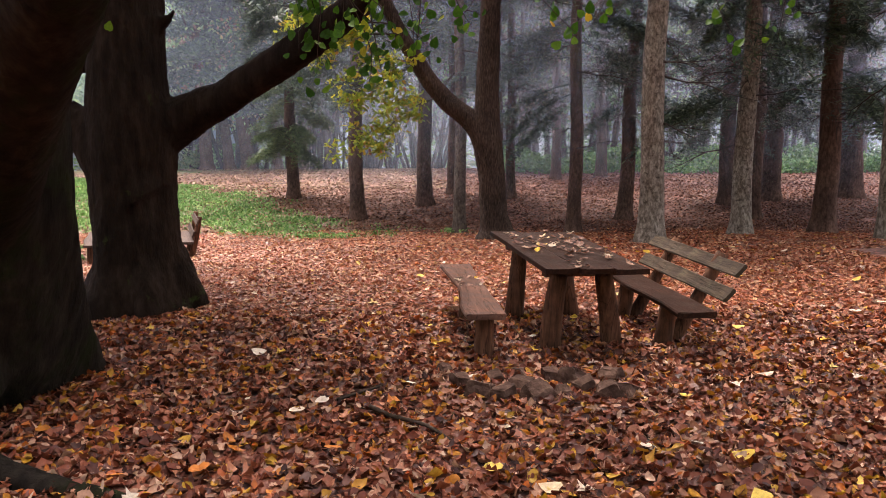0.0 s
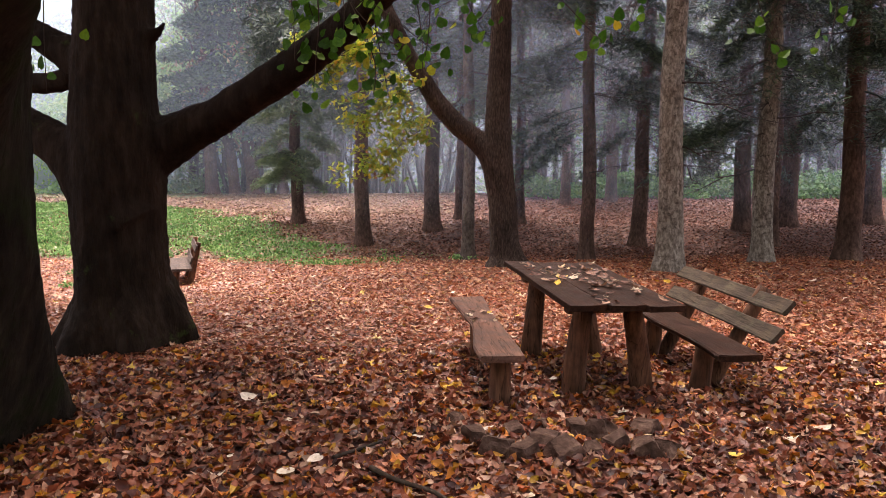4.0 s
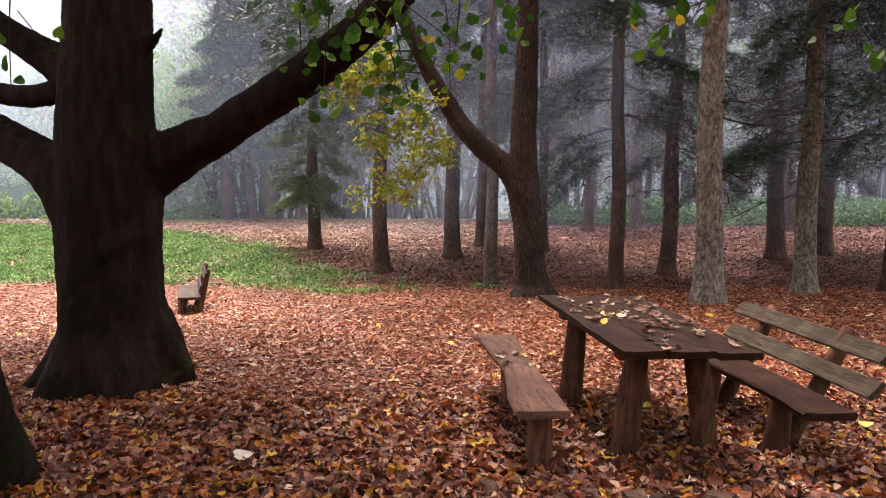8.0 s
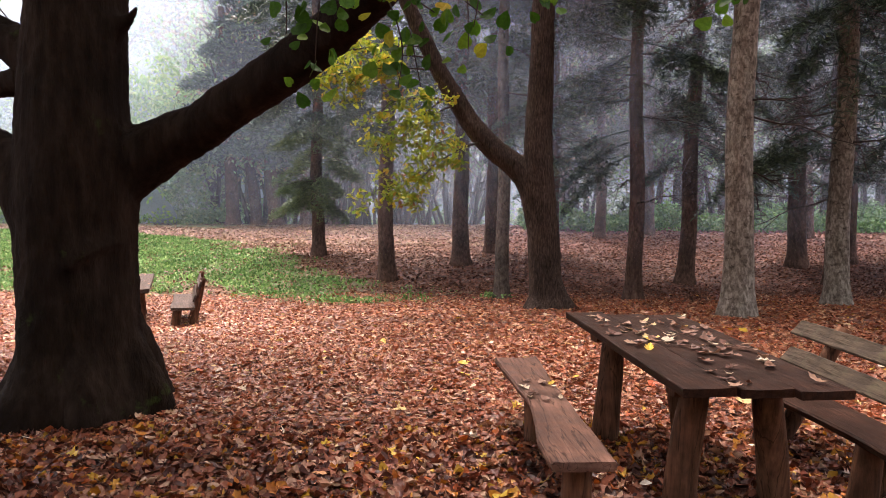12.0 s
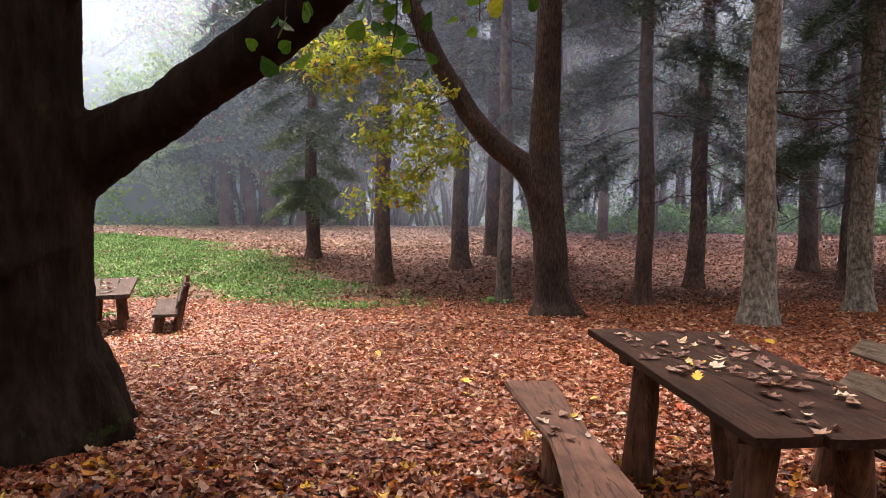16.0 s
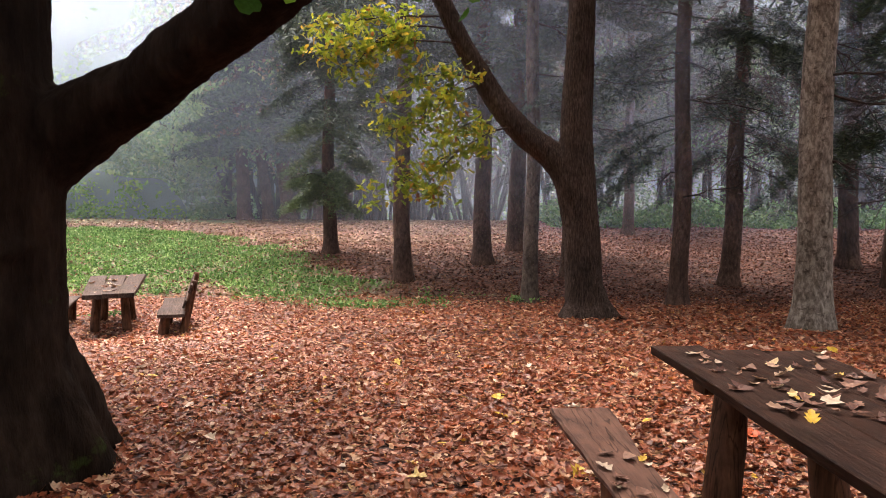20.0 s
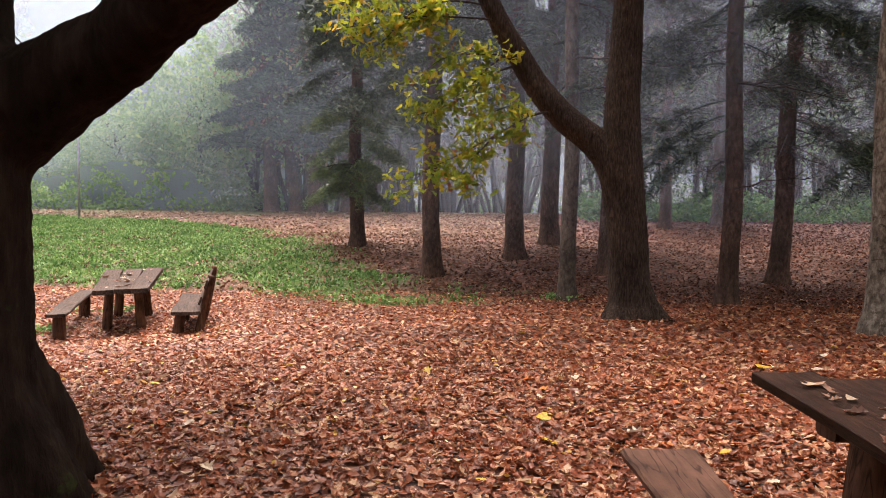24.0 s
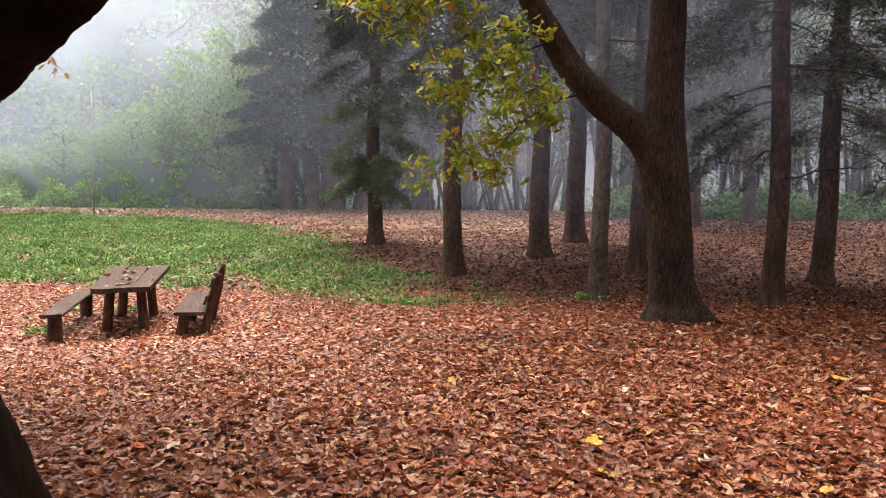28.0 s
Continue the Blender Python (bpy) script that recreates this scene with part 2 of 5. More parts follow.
YELLOWING = foliage("yellowing_leaves", [(0.0, (0.1, 0.17, 0.02)), (0.35, (0.24, 0.32, 0.03)), (0.74, (0.42, 0.43, 0.04)), (0.91, (0.5, 0.34, 0.04)), (1.0, (0.24, 0.08, 0.026))], trans=0.45, rough=0.5)
NEEDLES = foliage("dark_fir_needles", [(0.0, (0.018, 0.034, 0.022)), (0.6, (0.036, 0.064, 0.037)), (1.0, (0.1, 0.15, 0.065))], trans=0.1, rough=0.6)
BANK_NEEDLES = foliage("fir_needles_on_the_bank", [(0.0, (0.0109, 0.0289, 0.0199)), (0.5, (0.0272, 0.0638, 0.0383)), (0.85, (0.068, 0.136, 0.0612)), (1.0, (0.13, 0.204, 0.0918))], trans=0.15, rough=0.6)
LIGHT_NEEDLES = foliage("light_green_needles", [(0.0, (0.03, 0.055, 0.02)), (0.5, (0.08, 0.13, 0.045)), (1.0, (0.2, 0.26, 0.09))], trans=0.2, rough=0.6)
DEAD_NEEDLES = foliage("brown_dead_needles", [(0.0, (0.04, 0.025, 0.02)), (0.6, (0.08, 0.045, 0.035)), (1.0, (0.13, 0.08, 0.06))], trans=0.1, rough=0.7)
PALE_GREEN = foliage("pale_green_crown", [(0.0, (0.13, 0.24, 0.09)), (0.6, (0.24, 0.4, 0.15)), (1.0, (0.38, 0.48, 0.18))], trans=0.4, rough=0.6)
TAN_CROWN = foliage("thin_tan_crown", [(0.0, (0.2, 0.13, 0.08)), (0.6, (0.3, 0.2, 0.12)), (1.0, (0.35, 0.3, 0.14))], trans=0.3, rough=0.6)

DARK_TOP = timber("dark_wet_tabletop_boards", (0.013, 0.0055, 0.0035), (0.055, 0.024, 0.0145), rough=0.62, gloss=0.07)
BENCH_WOOD = timber("worn_pinkish_bench_wood", (0.1, 0.051, 0.037), (0.18, 0.097, 0.071), (9, 0.9, 9), rough=0.62)
LOG_WOOD = timber("brown_log_legs", (0.045, 0.021, 0.013), (0.185, 0.09, 0.055), (9, 9, 0.9))
MOSSY_WOOD = timber("mossy_backrest_boards", (0.03, 0.022, 0.016), (0.11, 0.082, 0.06), rough=0.8, moss=(0.075, 0.07, 0.045))
GREY_WOOD = timber("grey_brown_far_boards", (0.042, 0.03, 0.025), (0.14, 0.102, 0.086), rough=0.75)
STONE = bark("dark_fire_stones", (0.03, 0.016, 0.011), (0.1, 0.057, 0.042), (0.205, 0.13, 0.1), 9, (1, 1, 1), bump=0.6)
POLE = bark("weathered_pole", (0.2, 0.2, 0.19), (0.3, 0.3, 0.28), (0.4, 0.4, 0.38), 8, (1, 1, 0.3), bump=0.2)


def soil():
    m, n, l, b = nodes_of("leafy_forest_soil")
    vo = n.new("ShaderNodeTexVoronoi")
    vo.inputs["Scale"].default_value = 11.0
    geo = n.new("ShaderNodeNewGeometry")
    wob = n.new("ShaderNodeTexNoise")
    wob.inputs["Scale"].default_value = 7.0
    l.new(geo.outputs["Position"], wob.inputs["Vector"])
    mv = mixed(n, l, 0.12, geo.outputs["Position"], wob.outputs["Color"], "ADD")
    l.new(mv, vo.inputs["Vector"])
    col = ramp(n, [(0.05, (0.034, 0.0115, 0.007)), (0.3, (0.09, 0.028, 0.0145)), (0.6, (0.165, 0.055, 0.028)), (0.85, (0.235, 0.095, 0.055)), (1.0, (0.3, 0.15, 0.1))])
    sep = n.new("ShaderNodeSeparateColor")
    l.new(vo.outputs["Color"], sep.inputs[0])
    l.new(sep.outputs[0], col.inputs[0])
    big = noise_tex(n, l, 0.5, 5, 0.6, world_space=True)
    br = ramp(n, [(0.3, (0.55, 0.5, 0.48)), (0.7, (1.1, 1.08, 1.05))])
    l.new(big.outputs["Fac"], br.inputs[0])
    c = mixed(n, l, 1.0, col.outputs[0], br.outputs[0], "MULTIPLY")
    at = n.new("ShaderNodeAttribute")
    at.attribute_name = "grass"
    gn = noise_tex(n, l, 6.0, 5, 0.7, world_space=True)
    gr = ramp(n, [(0.3, (0.05, 0.09, 0.027)), (0.7, (0.13, 0.22, 0.065))])
    l.new(gn.outputs["Fac"], gr.inputs[0])
    c = mixed(n, l, at.outputs["Fac"], c, gr.outputs[0])
    l.new(c, b.inputs["Base Color"])
    b.inputs["Roughness"].default_value = 0.85
    bp = n.new("ShaderNodeBump")
    bp.inputs["Strength"].default_value, bp.inputs["Distance"].default_value = 0.7, 0.03
    l.new(sep.outputs[1], bp.inputs["Height"])
    l.new(bp.outputs[0], b.inputs["Normal"])
    return m


SOIL = soil()


# ---------------------------------------------------------------- mesh helpers
def linked(name, me, parent=None, label="", m=None):
    ob = new(name, me)
    if parent is not None:
        ob.parent = parent
    if m is not None:
        ob.matrix_basis = m
    if label:
        ob["label"] = label
    return ob


def np_mesh(name, verts, faces, mat, smooth=False):
    """A mesh out of arrays; faces: (n, 3) or (n, 4)."""
    me = bpy.data.meshes.new(name)
    verts, faces = np.asarray(verts, np.float32), np.asarray(faces, np.int32)
    k = faces.shape[1]
    me.vertices.add(len(verts))
    me.vertices.foreach_set("co", verts.ravel())
    me.loops.add(faces.size)
    me.loops.foreach_set("vertex_index", faces.ravel())
    me.polygons.add(len(faces))
    me.polygons.foreach_set("loop_start", np.arange(0, faces.size, k, dtype=np.int32))
    me.polygons.foreach_set("use_smooth", np.full(len(faces), smooth))
    me.update(calc_edges=True)
    me.validate()
    me.materials.append(mat)
    return me


def merge(pieces):
    """Joins (verts, faces) pairs."""
    vs, fs, k = [], [], 0
    for v, f in pieces:
        vs.append(v)
        fs.append(np.asarray(f) + k)
        k += len(v)
    return np.concatenate(vs), np.concatenate(fs)


def tube(points, radii, seg=10, rough=0.0, grain=3.0, seed=0.0, lobes=0.0, capped=True):
    """A stem through the points with those radii; rough: how uneven, in parts of the radius; lobes: fluting at the foot."""
    pts = [Vector(p) for p in points]
    verts, faces = [], []
    side = None
    for i, p in enumerate(pts):
        d = (pts[min(i + 1, len(pts) - 1)] - pts[max(i - 1, 0)]).normalized()
        if side is None:
            side = d.orthogonal().normalized()
        side = (side - d * side.dot(d)).normalized()
        up = d.cross(side)
        for k in range(seg):
            a = 2 * math.pi * k / seg
            w = side * math.cos(a) + up * math.sin(a)
            r = radii[i]
            if rough:
                q = p * grain * 0.35 + w * grain * 0.5 + Vector((seed, seed, seed))
                r *= 1 + rough * noise.noise(q) + 0.5 * rough * noise.noise(q * 2.7)
            if lobes and i < len(pts) // 2:
                foot = (1 - i / (len(pts) / 2)) ** 2
                r *= 1 + lobes * foot * (0.55 * math.sin(5 * a + seed) + 0.45 * math.sin(3 * a + 1.7 * seed))
            verts.append(p + w * r)
    n = len(pts)
    for i in range(n - 1):
        for k in range(seg):
            j = (k + 1) % seg
            faces.append((i * seg + k, i * seg + j, (i + 1) * seg + j, (i + 1) * seg + k))
    if capped:
        for ring in (0, n - 1):
            c = len(verts)
            verts.append(pts[ring])
            for k in range(0, seg):
                a, b = ring * seg + k, ring * seg + (k + 1) % seg
                faces.append((a, b, c, c) if ring else (b, a, c, c))
    return np.array(verts, float), faces


def tube_mesh(name, tubes, mat, smooth=True):
    """One mesh out of several stems."""
    v, f = merge([(a, np.array(b)) for a, b in tubes])
    me = bpy.data.meshes.new(name)
    me.from_pydata(v.tolist(), [], [tuple(dict.fromkeys(q)) for q in f.tolist()])
    me.polygons.foreach_set("use_smooth", np.full(len(me.polygons), smooth))
    me.materials.append(mat)
    return me


def curve_through(points, n):
    """n points on a smooth line through the given ones."""
    p = np.array(points, float)
    t = np.linspace(0, len(p) - 1, n)
    out = []
    for s in t:
        i = min(int(s), len(p) - 2)
        f = s - i
        a, b, c, d = p[max(i - 1, 0)], p[i], p[i + 1], p[min(i + 2, len(p) - 1)]
        out.append(0.5 * (2 * b + (c - a) * f + (2 * a - 5 * b + 4 * c - d) * f * f + (3 * b - a - 3 * c + d) * f**3))
    return np.array(out)


def turns(rng, n, tilt):
    """n random turns: any heading, tilted by about that many radians."""
    h = rng.uniform(0, 2 * math.pi, n)
    tx, ty = rng.normal(0, tilt, n), rng.normal(0, tilt, n)
    ch, sh, cx, sx, cy, sy = np.cos(h), np.sin(h), np.cos(tx), np.sin(tx), np.cos(ty), np.sin(ty)
    z = np.zeros(n)
    rz = np.stack([ch, -sh, z, sh, ch, z, z, z, z + 1], -1).reshape(-1, 3, 3)
    rx = np.stack([z + 1, z, z, z, cx, -sx, z, sx, cx], -1).reshape(-1, 3, 3)
    ry = np.stack([cy, z, sy, z, z + 1, z, -sy, z, cy], -1).reshape(-1, 3, 3)
    return rx @ ry @ rz


def scatter(template, faces, places, sizes, mats, rng, curl=0.0):
    """Copies of a small template at the places, as one pair of arrays."""
    n, k = len(places), len(template)
    t = np.repeat(template[None], n, 0)
    if curl:
        bend = rng.normal(0.15, curl, n)[:, None]
        t[..., 2] = t[..., 2] + bend * (t[..., 1] ** 2) + rng.normal(0, curl, n)[:, None] * (t[..., 0] ** 2) * 2
    t = t * np.asarray(sizes)[:, None, None]
    v = np.einsum("nij,nkj->nki", mats, t) + np.asarray(places)[:, None]
    f = faces[None] + (np.arange(n) * k)[:, None, None]
    return v.reshape(-1, 3), f.reshape(-1, faces.shape[1])


# leaf shapes, about one unit long
OAK_LEAF = np.array([(0, -0.5, 0), (-0.2, -0.22, 0.04), (-0.12, 0.0, 0.02), (-0.27, 0.2, 0.06), (0, 0.5, 0), (0.27, 0.2, 0.06), (0.12, 0.0, 0.02), (0.2, -0.22, 0.04), (0, 0.05, -0.03)], float)
OAK_FACES = np.array([(0, 8, 1), (1, 8, 2), (2, 8, 3), (3, 8, 4), (4, 8, 5), (5, 8, 6), (6, 8, 7), (7, 8, 0)])
LOBED_LEAF = np.array([(0, -0.5, 0.02), (-0.13, -0.34, 0.03), (-0.12, -0.2, 0.02), (-0.27, -0.06, 0.07), (-0.17, 0.06, 0.03), (-0.3, 0.24, 0.09), (-0.14, 0.36, 0.03), (0, 0.52, 0.05), (0.14, 0.36, 0.03), (0.3, 0.24, 0.09), (0.17, 0.06, 0.03), (0.27, -0.06, 0.07), (0.12, -0.2, 0.02), (0.13, -0.34, 0.03), (0, -0.05, -0.03), (0, 0.25, -0.02)], float)
LOBED_FACES = np.array([(0, 14, 1), (1, 14, 2), (2, 14, 3), (3, 14, 4), (4, 14, 15), (4, 15, 5), (5, 15, 6), (6, 15, 7), (7, 15, 8), (8, 15, 9), (9, 15, 10), (10, 15, 14), (10, 14, 11), (11, 14, 12), (12, 14, 13), (13, 14, 0)])
OVAL_LEAF = np.array([(0, -0.5, 0), (-0.3, -0.05, 0.07), (0, 0.5, 0), (0.3, -0.05, 0.07), (0, -0.05, -0.02)], float)
OVAL_FACES = np.array([(0, 4, 1), (1, 4, 2), (2, 4, 3), (3, 4, 0)])
ROUND_LEAF = np.array([(0, -0.5, 0), (-0.22, -0.34, 0.03), (-0.36, -0.02, 0.08), (-0.2, 0.33, 0.04), (0, 0.52, 0.02), (0.22, 0.3, 0.05), (0.35, -0.05, 0.07), (0.2, -0.36, 0.03), (0, 0, -0.04)], float)
ROUND_FACES = np.array([(i, 8, (i + 1) % 8) for i in range(8)])
CARD_LEAF = np.array([(0, -0.5, 0), (-0.26, 0, 0.05), (0, 0.5, 0), (0.26, 0, 0.05)], float)
CARD_FACES = np.array([(0, 1, 3), (1, 2, 3)])
HEART_LEAF = np.array([(0, -0.42, 0), (-0.2, -0.5, 0.02), (-0.42, -0.3, 0.05), (-0.43, 0.0, 0.06), (-0.25, 0.3, 0.04), (0, 0.58, -0.04), (0.25, 0.3, 0.04), (0.43, 0.0, 0.06), (0.42, -0.3, 0.05), (0.2, -0.5, 0.02), (0, 0, -0.01)], float)
HEART_FACES = np.array([(i, (i + 1) % 10, 10) for i in range(10)])
MAPLE_LEAF = np.array([(0, -0.5, 0), (-0.3, -0.38, 0.05), (-0.2, -0.15, 0.02), (-0.5, 0.02, 0.09), (-0.2, 0.14, 0.03), (0, 0.55, 0.02), (0.2, 0.14, 0.03), (0.5, 0.02, 0.09), (0.2, -0.15, 0.02), (0.3, -0.38, 0.05), (0, -0.05, -0.03)], float)
MAPLE_FACES = np.array([((i + 1) % 10, i, 10) for i in range(10)])


# ---------------------------------------------------------------- ground
AHEAD, ACROSS = np.array([-0.26, 0.966]), np.array([0.966, 0.26])


def height(x, y):
    """The ground: level round the tables, a shallow hollow under the trees, a low bank behind it that falls away again."""
    x, y = np.asarray(x, float), np.asarray(y, float)
    v = -0.26 * x + 0.966 * y
    s = np.clip((v - 29) / 17, 0, 1)
    z = -0.47 * np.exp(-(((v - 22.5) / 5) ** 2)) + 0.55 * s * s * (3 - 2 * s)
    z = z - 0.4 * np.exp(-((x + 9.5) ** 2 + (y - 14.3) ** 2) / 20)
    d = np.clip((v - 47) / 30, 0, 1)
    return z - 2.2 * d * d


def rumple(x, y):
    return 0.018 * np.sin(2.3 * x + 0.7 * y) * np.sin(1.9 * y - 0.4 * x) + 0.01 * np.sin(5.1 * x) * np.sin(4.3 * y + 1)


def grassy(x, y):
    """How green the ground is, 0 to 1: a patch by the far picnic place."""
    x, y = np.asarray(x, float), np.asarray(y, float)
    u, v = 0.966 * x + 0.26 * y, -0.26 * x + 0.966 * y
    wob = 0.9 * np.sin(0.9 * u + 1.3 * np.sin(0.7 * v)) + 0.6 * np.sin(1.7 * v + 0.8 * u)
    wob = wob + 0.9 * np.sin(3.3 * u + 2.0 * np.sin(2.1 * v)) * np.sin(2.7 * v + 1.6 * np.sin(1.9 * u)) + 0.5 * np.sin(6.1 * u + 1.3 * v) * np.sin(5.3 * v)
    front = (v - np.interp(u, (-30, -9, -6.5, -5.2, -4, -2.8, -1.8, -0.8, 0), (21.8, 20.9, 22.0, 22.9, 21.0, 19.6, 18.9, 19.0, 19.8)) + 0.6 * wob) / 1.8
    right = (np.interp(v, (19, 22, 24.3, 25, 28.6, 31.6, 35.7, 38.5), (0.5, 0.6, 0.0, -1.0, -2.8, -4.8, -7.6, -11.6)) - u + 0.8 * wob) / 2.6
    back = (np.interp(u, (-23, -18, -12.6, -8.6), (40.8, 40.6, 38.8, 36.4)) - v + 0.5 * wob) / 1.5
    a = np.clip(np.minimum(np.minimum(front, right), back), 0, 1)
    far = np.clip((v - 43 + wob) / 2, 0, 1) * np.clip((-u - 6) / 4, 0, 1)
    return np.maximum(a * a * (3 - 2 * a), far)


def make_ground():
    us = np.concatenate([np.linspace(-600, -60, 10), np.linspace(-50, 40, 226), np.linspace(50, 600, 10)])
    vs = np.concatenate([np.linspace(-300, -20, 8), np.linspace(-12, 60, 241), np.linspace(65, 900, 14)])
    uu, vv = np.meshgrid(us, vs)
    x = uu * ACROSS[0] + vv * AHEAD[0]
    y = uu * ACROSS[1] + vv * AHEAD[1]
    z = height(x, y) + np.where((np.abs(uu) < 50) & (np.abs(vv - 24) < 36), rumple(x, y), 0)
    i = np.arange(len(us) * len(vs)).reshape(len(vs), len(us))
    f = np.stack([i[:-1, :-1], i[:-1, 1:], i[1:, 1:], i[1:, :-1]], -1).reshape(-1, 4)
    me = np_mesh("ground", np.stack([x, y, z], -1).reshape(-1, 3), f, SOIL, True)
    at = me.attributes.new("grass", "FLOAT", "POINT")
    at.data.foreach_set("value", (0.6 * grassy(x, y)).ravel().astype(np.float32))
    return tagged(new("ground", me), "leaf-covered forest floor of brown soil with a green grassy patch", "ground", kind="structure")


ground = make_ground()


def z_at(x, y):
    return float(height(x, y))


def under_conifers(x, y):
    """0 to 1: how far the floor lies under the conifers, where browner leaves mix with fallen needles, darkened for the
    trees' shade.
    """
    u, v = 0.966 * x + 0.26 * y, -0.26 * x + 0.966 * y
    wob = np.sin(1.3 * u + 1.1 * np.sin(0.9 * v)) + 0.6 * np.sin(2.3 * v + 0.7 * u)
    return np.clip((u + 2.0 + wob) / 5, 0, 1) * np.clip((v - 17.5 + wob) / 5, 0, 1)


def litter(name, label, bands, mat, seed, template, faces, keep_green, tilt=0.38, curl=0.5, share=None):
    rng = np.random.default_rng(seed)
    vs, fs, k = [], [], 0
    for v0, v1, u0, u1, density, size in bands:
        n = int((v1 - v0) * (u1 - u0) * density)
        u, v = rng.uniform(u0, u1, n), rng.uniform(v0, v1, n)
        x, y = u * ACROSS[0] + v * AHEAD[0], u * ACROSS[1] + v * AHEAD[1]
        keep = rng.uniform(0, 1, n) > grassy(x, y) * (1 - keep_green)
        if share:
            keep &= rng.uniform(0, 1, n) < share(x, y)
        x, y = x[keep], y[keep]
        n = len(x)
        z = height(x, y) + rumple(x, y) + rng.uniform(0.004, 0.03, n) + 0.05 * grassy(x, y)
        s = size * rng.uniform(0.6, 1.4, n)
        a, b = scatter(template, faces, np.stack([x, y, z], -1), s, turns(rng, n, tilt), rng, curl)
        vs.append(a)
        fs.append(b + k)
        k += len(a)
    return tagged(new(name, np_mesh(name, np.concatenate(vs), np.concatenate(fs), mat, True)), label, "fallen leaves", kind="stuff")


litter("leaf_litter", "thick carpet of rusty brown fallen oak leaves", [(8.5, 14, -9, 8, 430, 0.076)], RUST, 11, LOBED_LEAF, LOBED_FACES, 0.2, 0.27, 0.55)
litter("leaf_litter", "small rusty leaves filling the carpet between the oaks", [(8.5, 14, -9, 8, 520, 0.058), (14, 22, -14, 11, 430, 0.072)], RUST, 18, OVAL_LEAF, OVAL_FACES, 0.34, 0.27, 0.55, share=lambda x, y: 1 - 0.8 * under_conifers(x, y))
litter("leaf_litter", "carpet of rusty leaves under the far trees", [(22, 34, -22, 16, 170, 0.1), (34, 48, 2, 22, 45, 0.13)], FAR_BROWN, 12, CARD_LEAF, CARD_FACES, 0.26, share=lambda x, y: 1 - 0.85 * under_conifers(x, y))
litter("leaf_litter", "dull brown leaves and fallen needles, darkened for shade under the conifers", [(17, 24, -3, 14, 320, 0.07), (24, 34, -3, 22, 150, 0.09), (34, 48, -3, 30, 60, 0.13)], SHADED_LITTER, 16, CARD_LEAF, CARD_FACES, 0.1, share=under_conifers)
litter("leaf_litter", "brown and tan leaves round the picnic place", [(-7, 1.6, -9, 9, 160, 0.1), (1.6, 9, -13, -6.3, 160, 0.1), (1.6, 5, -6.5, -3.8, 300, 0.09), (1.6, 5, 4.3, 8, 300, 0.09), (5, 9, 5.8, 12, 160, 0.1)], RUST, 17, OVAL_LEAF, OVAL_FACES, 0.3)
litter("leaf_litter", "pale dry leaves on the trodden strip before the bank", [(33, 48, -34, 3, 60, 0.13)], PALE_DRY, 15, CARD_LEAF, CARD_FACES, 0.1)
litter("leaf_litter", "mixed brown, tan, orange and yellow fallen leaves", [(1.6, 5, -4, 4.5, 640, 0.07), (5, 9, -6.5, 6, 640, 0.067)], MIXED, 13, ROUND_LEAF, ROUND_FACES, 0.3, 0.42, 0.8)
litter("leaf_litter", "curled brown and tan oak leaves lying loose", [(1.6, 5, -4, 4.5, 190, 0.088), (5, 9, -6.5, 6, 200, 0.08)], MIXED, 14, LOBED_LEAF, LOBED_FACES, 0.3, 0.42, 0.7)


def grass_patch():
    rng = np.random.default_rng(21)
    n = 230000
    u, v = rng.uniform(-26, 2.0, n), rng.uniform(19.0, 42, n)
    x, y = u * ACROSS[0] + v * AHEAD[0], u * ACROSS[1] + v * AHEAD[1]
    g = grassy(x, y)
    clumps = 0.5 + 0.3 * np.sin(2.1 * u + 1.7 * np.sin(1.3 * v)) * np.sin(1.9 * v + 0.9 * np.sin(1.1 * u)) + 0.2 * np.sin(6.3 * u + 2.0 * np.sin(4.1 * v)) * np.sin(5.7 * v + 1.4 * np.sin(3.3 * u))
    keep = rng.uniform(0, 1, n) < g * np.clip(0.36 + 0.08 * (-u), 0.36, 1.0) * (0.25 + 0.75 * clumps)
    x, y, g = x[keep], y[keep], g[keep]
    n = len(x)
    z = height(x, y) + 0.03
    blade = np.array([(-0.16, 0, 0), (0.16, 0, 0), (0.22, 0.25, 0.55), (0.0, 0.45, 0.9), (-0.2, 0.25, 0.5)], float)
    faces = np.array([(0, 1, 2), (0, 2, 4), (4, 2, 3)])
    size = rng.uniform(0.045, 0.115, n) * (0.5 + 0.7 * g) * (0.7 + 0.6 * clumps[keep])
    a, b = scatter(blade, faces, np.stack([x, y, z], -1), size, turns(rng, n, 0.75), rng)
    herb = rng.uniform(0, 1, n) < 0.45
    k = int(herb.sum())
    lift = rng.uniform(0.03, 0.1, k) * (0.4 + 0.8 * clumps[keep][herb])
    c, d = scatter(OVAL_LEAF, OVAL_FACES, np.stack([x[herb], y[herb], z[herb] + lift], -1), rng.uniform(0.05, 0.12, k), turns(rng, k, 0.5), rng, 0.2)
    a, b = merge([(a, b), (c, d)])
    tagged(new("grass", np_mesh("grass", a, b, GREEN)), "low green grass and herbs, scattered with brown leaves", "grass", kind="stuff")


grass_patch()


# ---------------------------------------------------------------- trees
def thing(name, label, category, at, group="", turn=0.0):
    ob = new(name)
    ob.matrix_basis = pose(*at, 0, 0, turn)
    return tagged(ob, label, category, group)


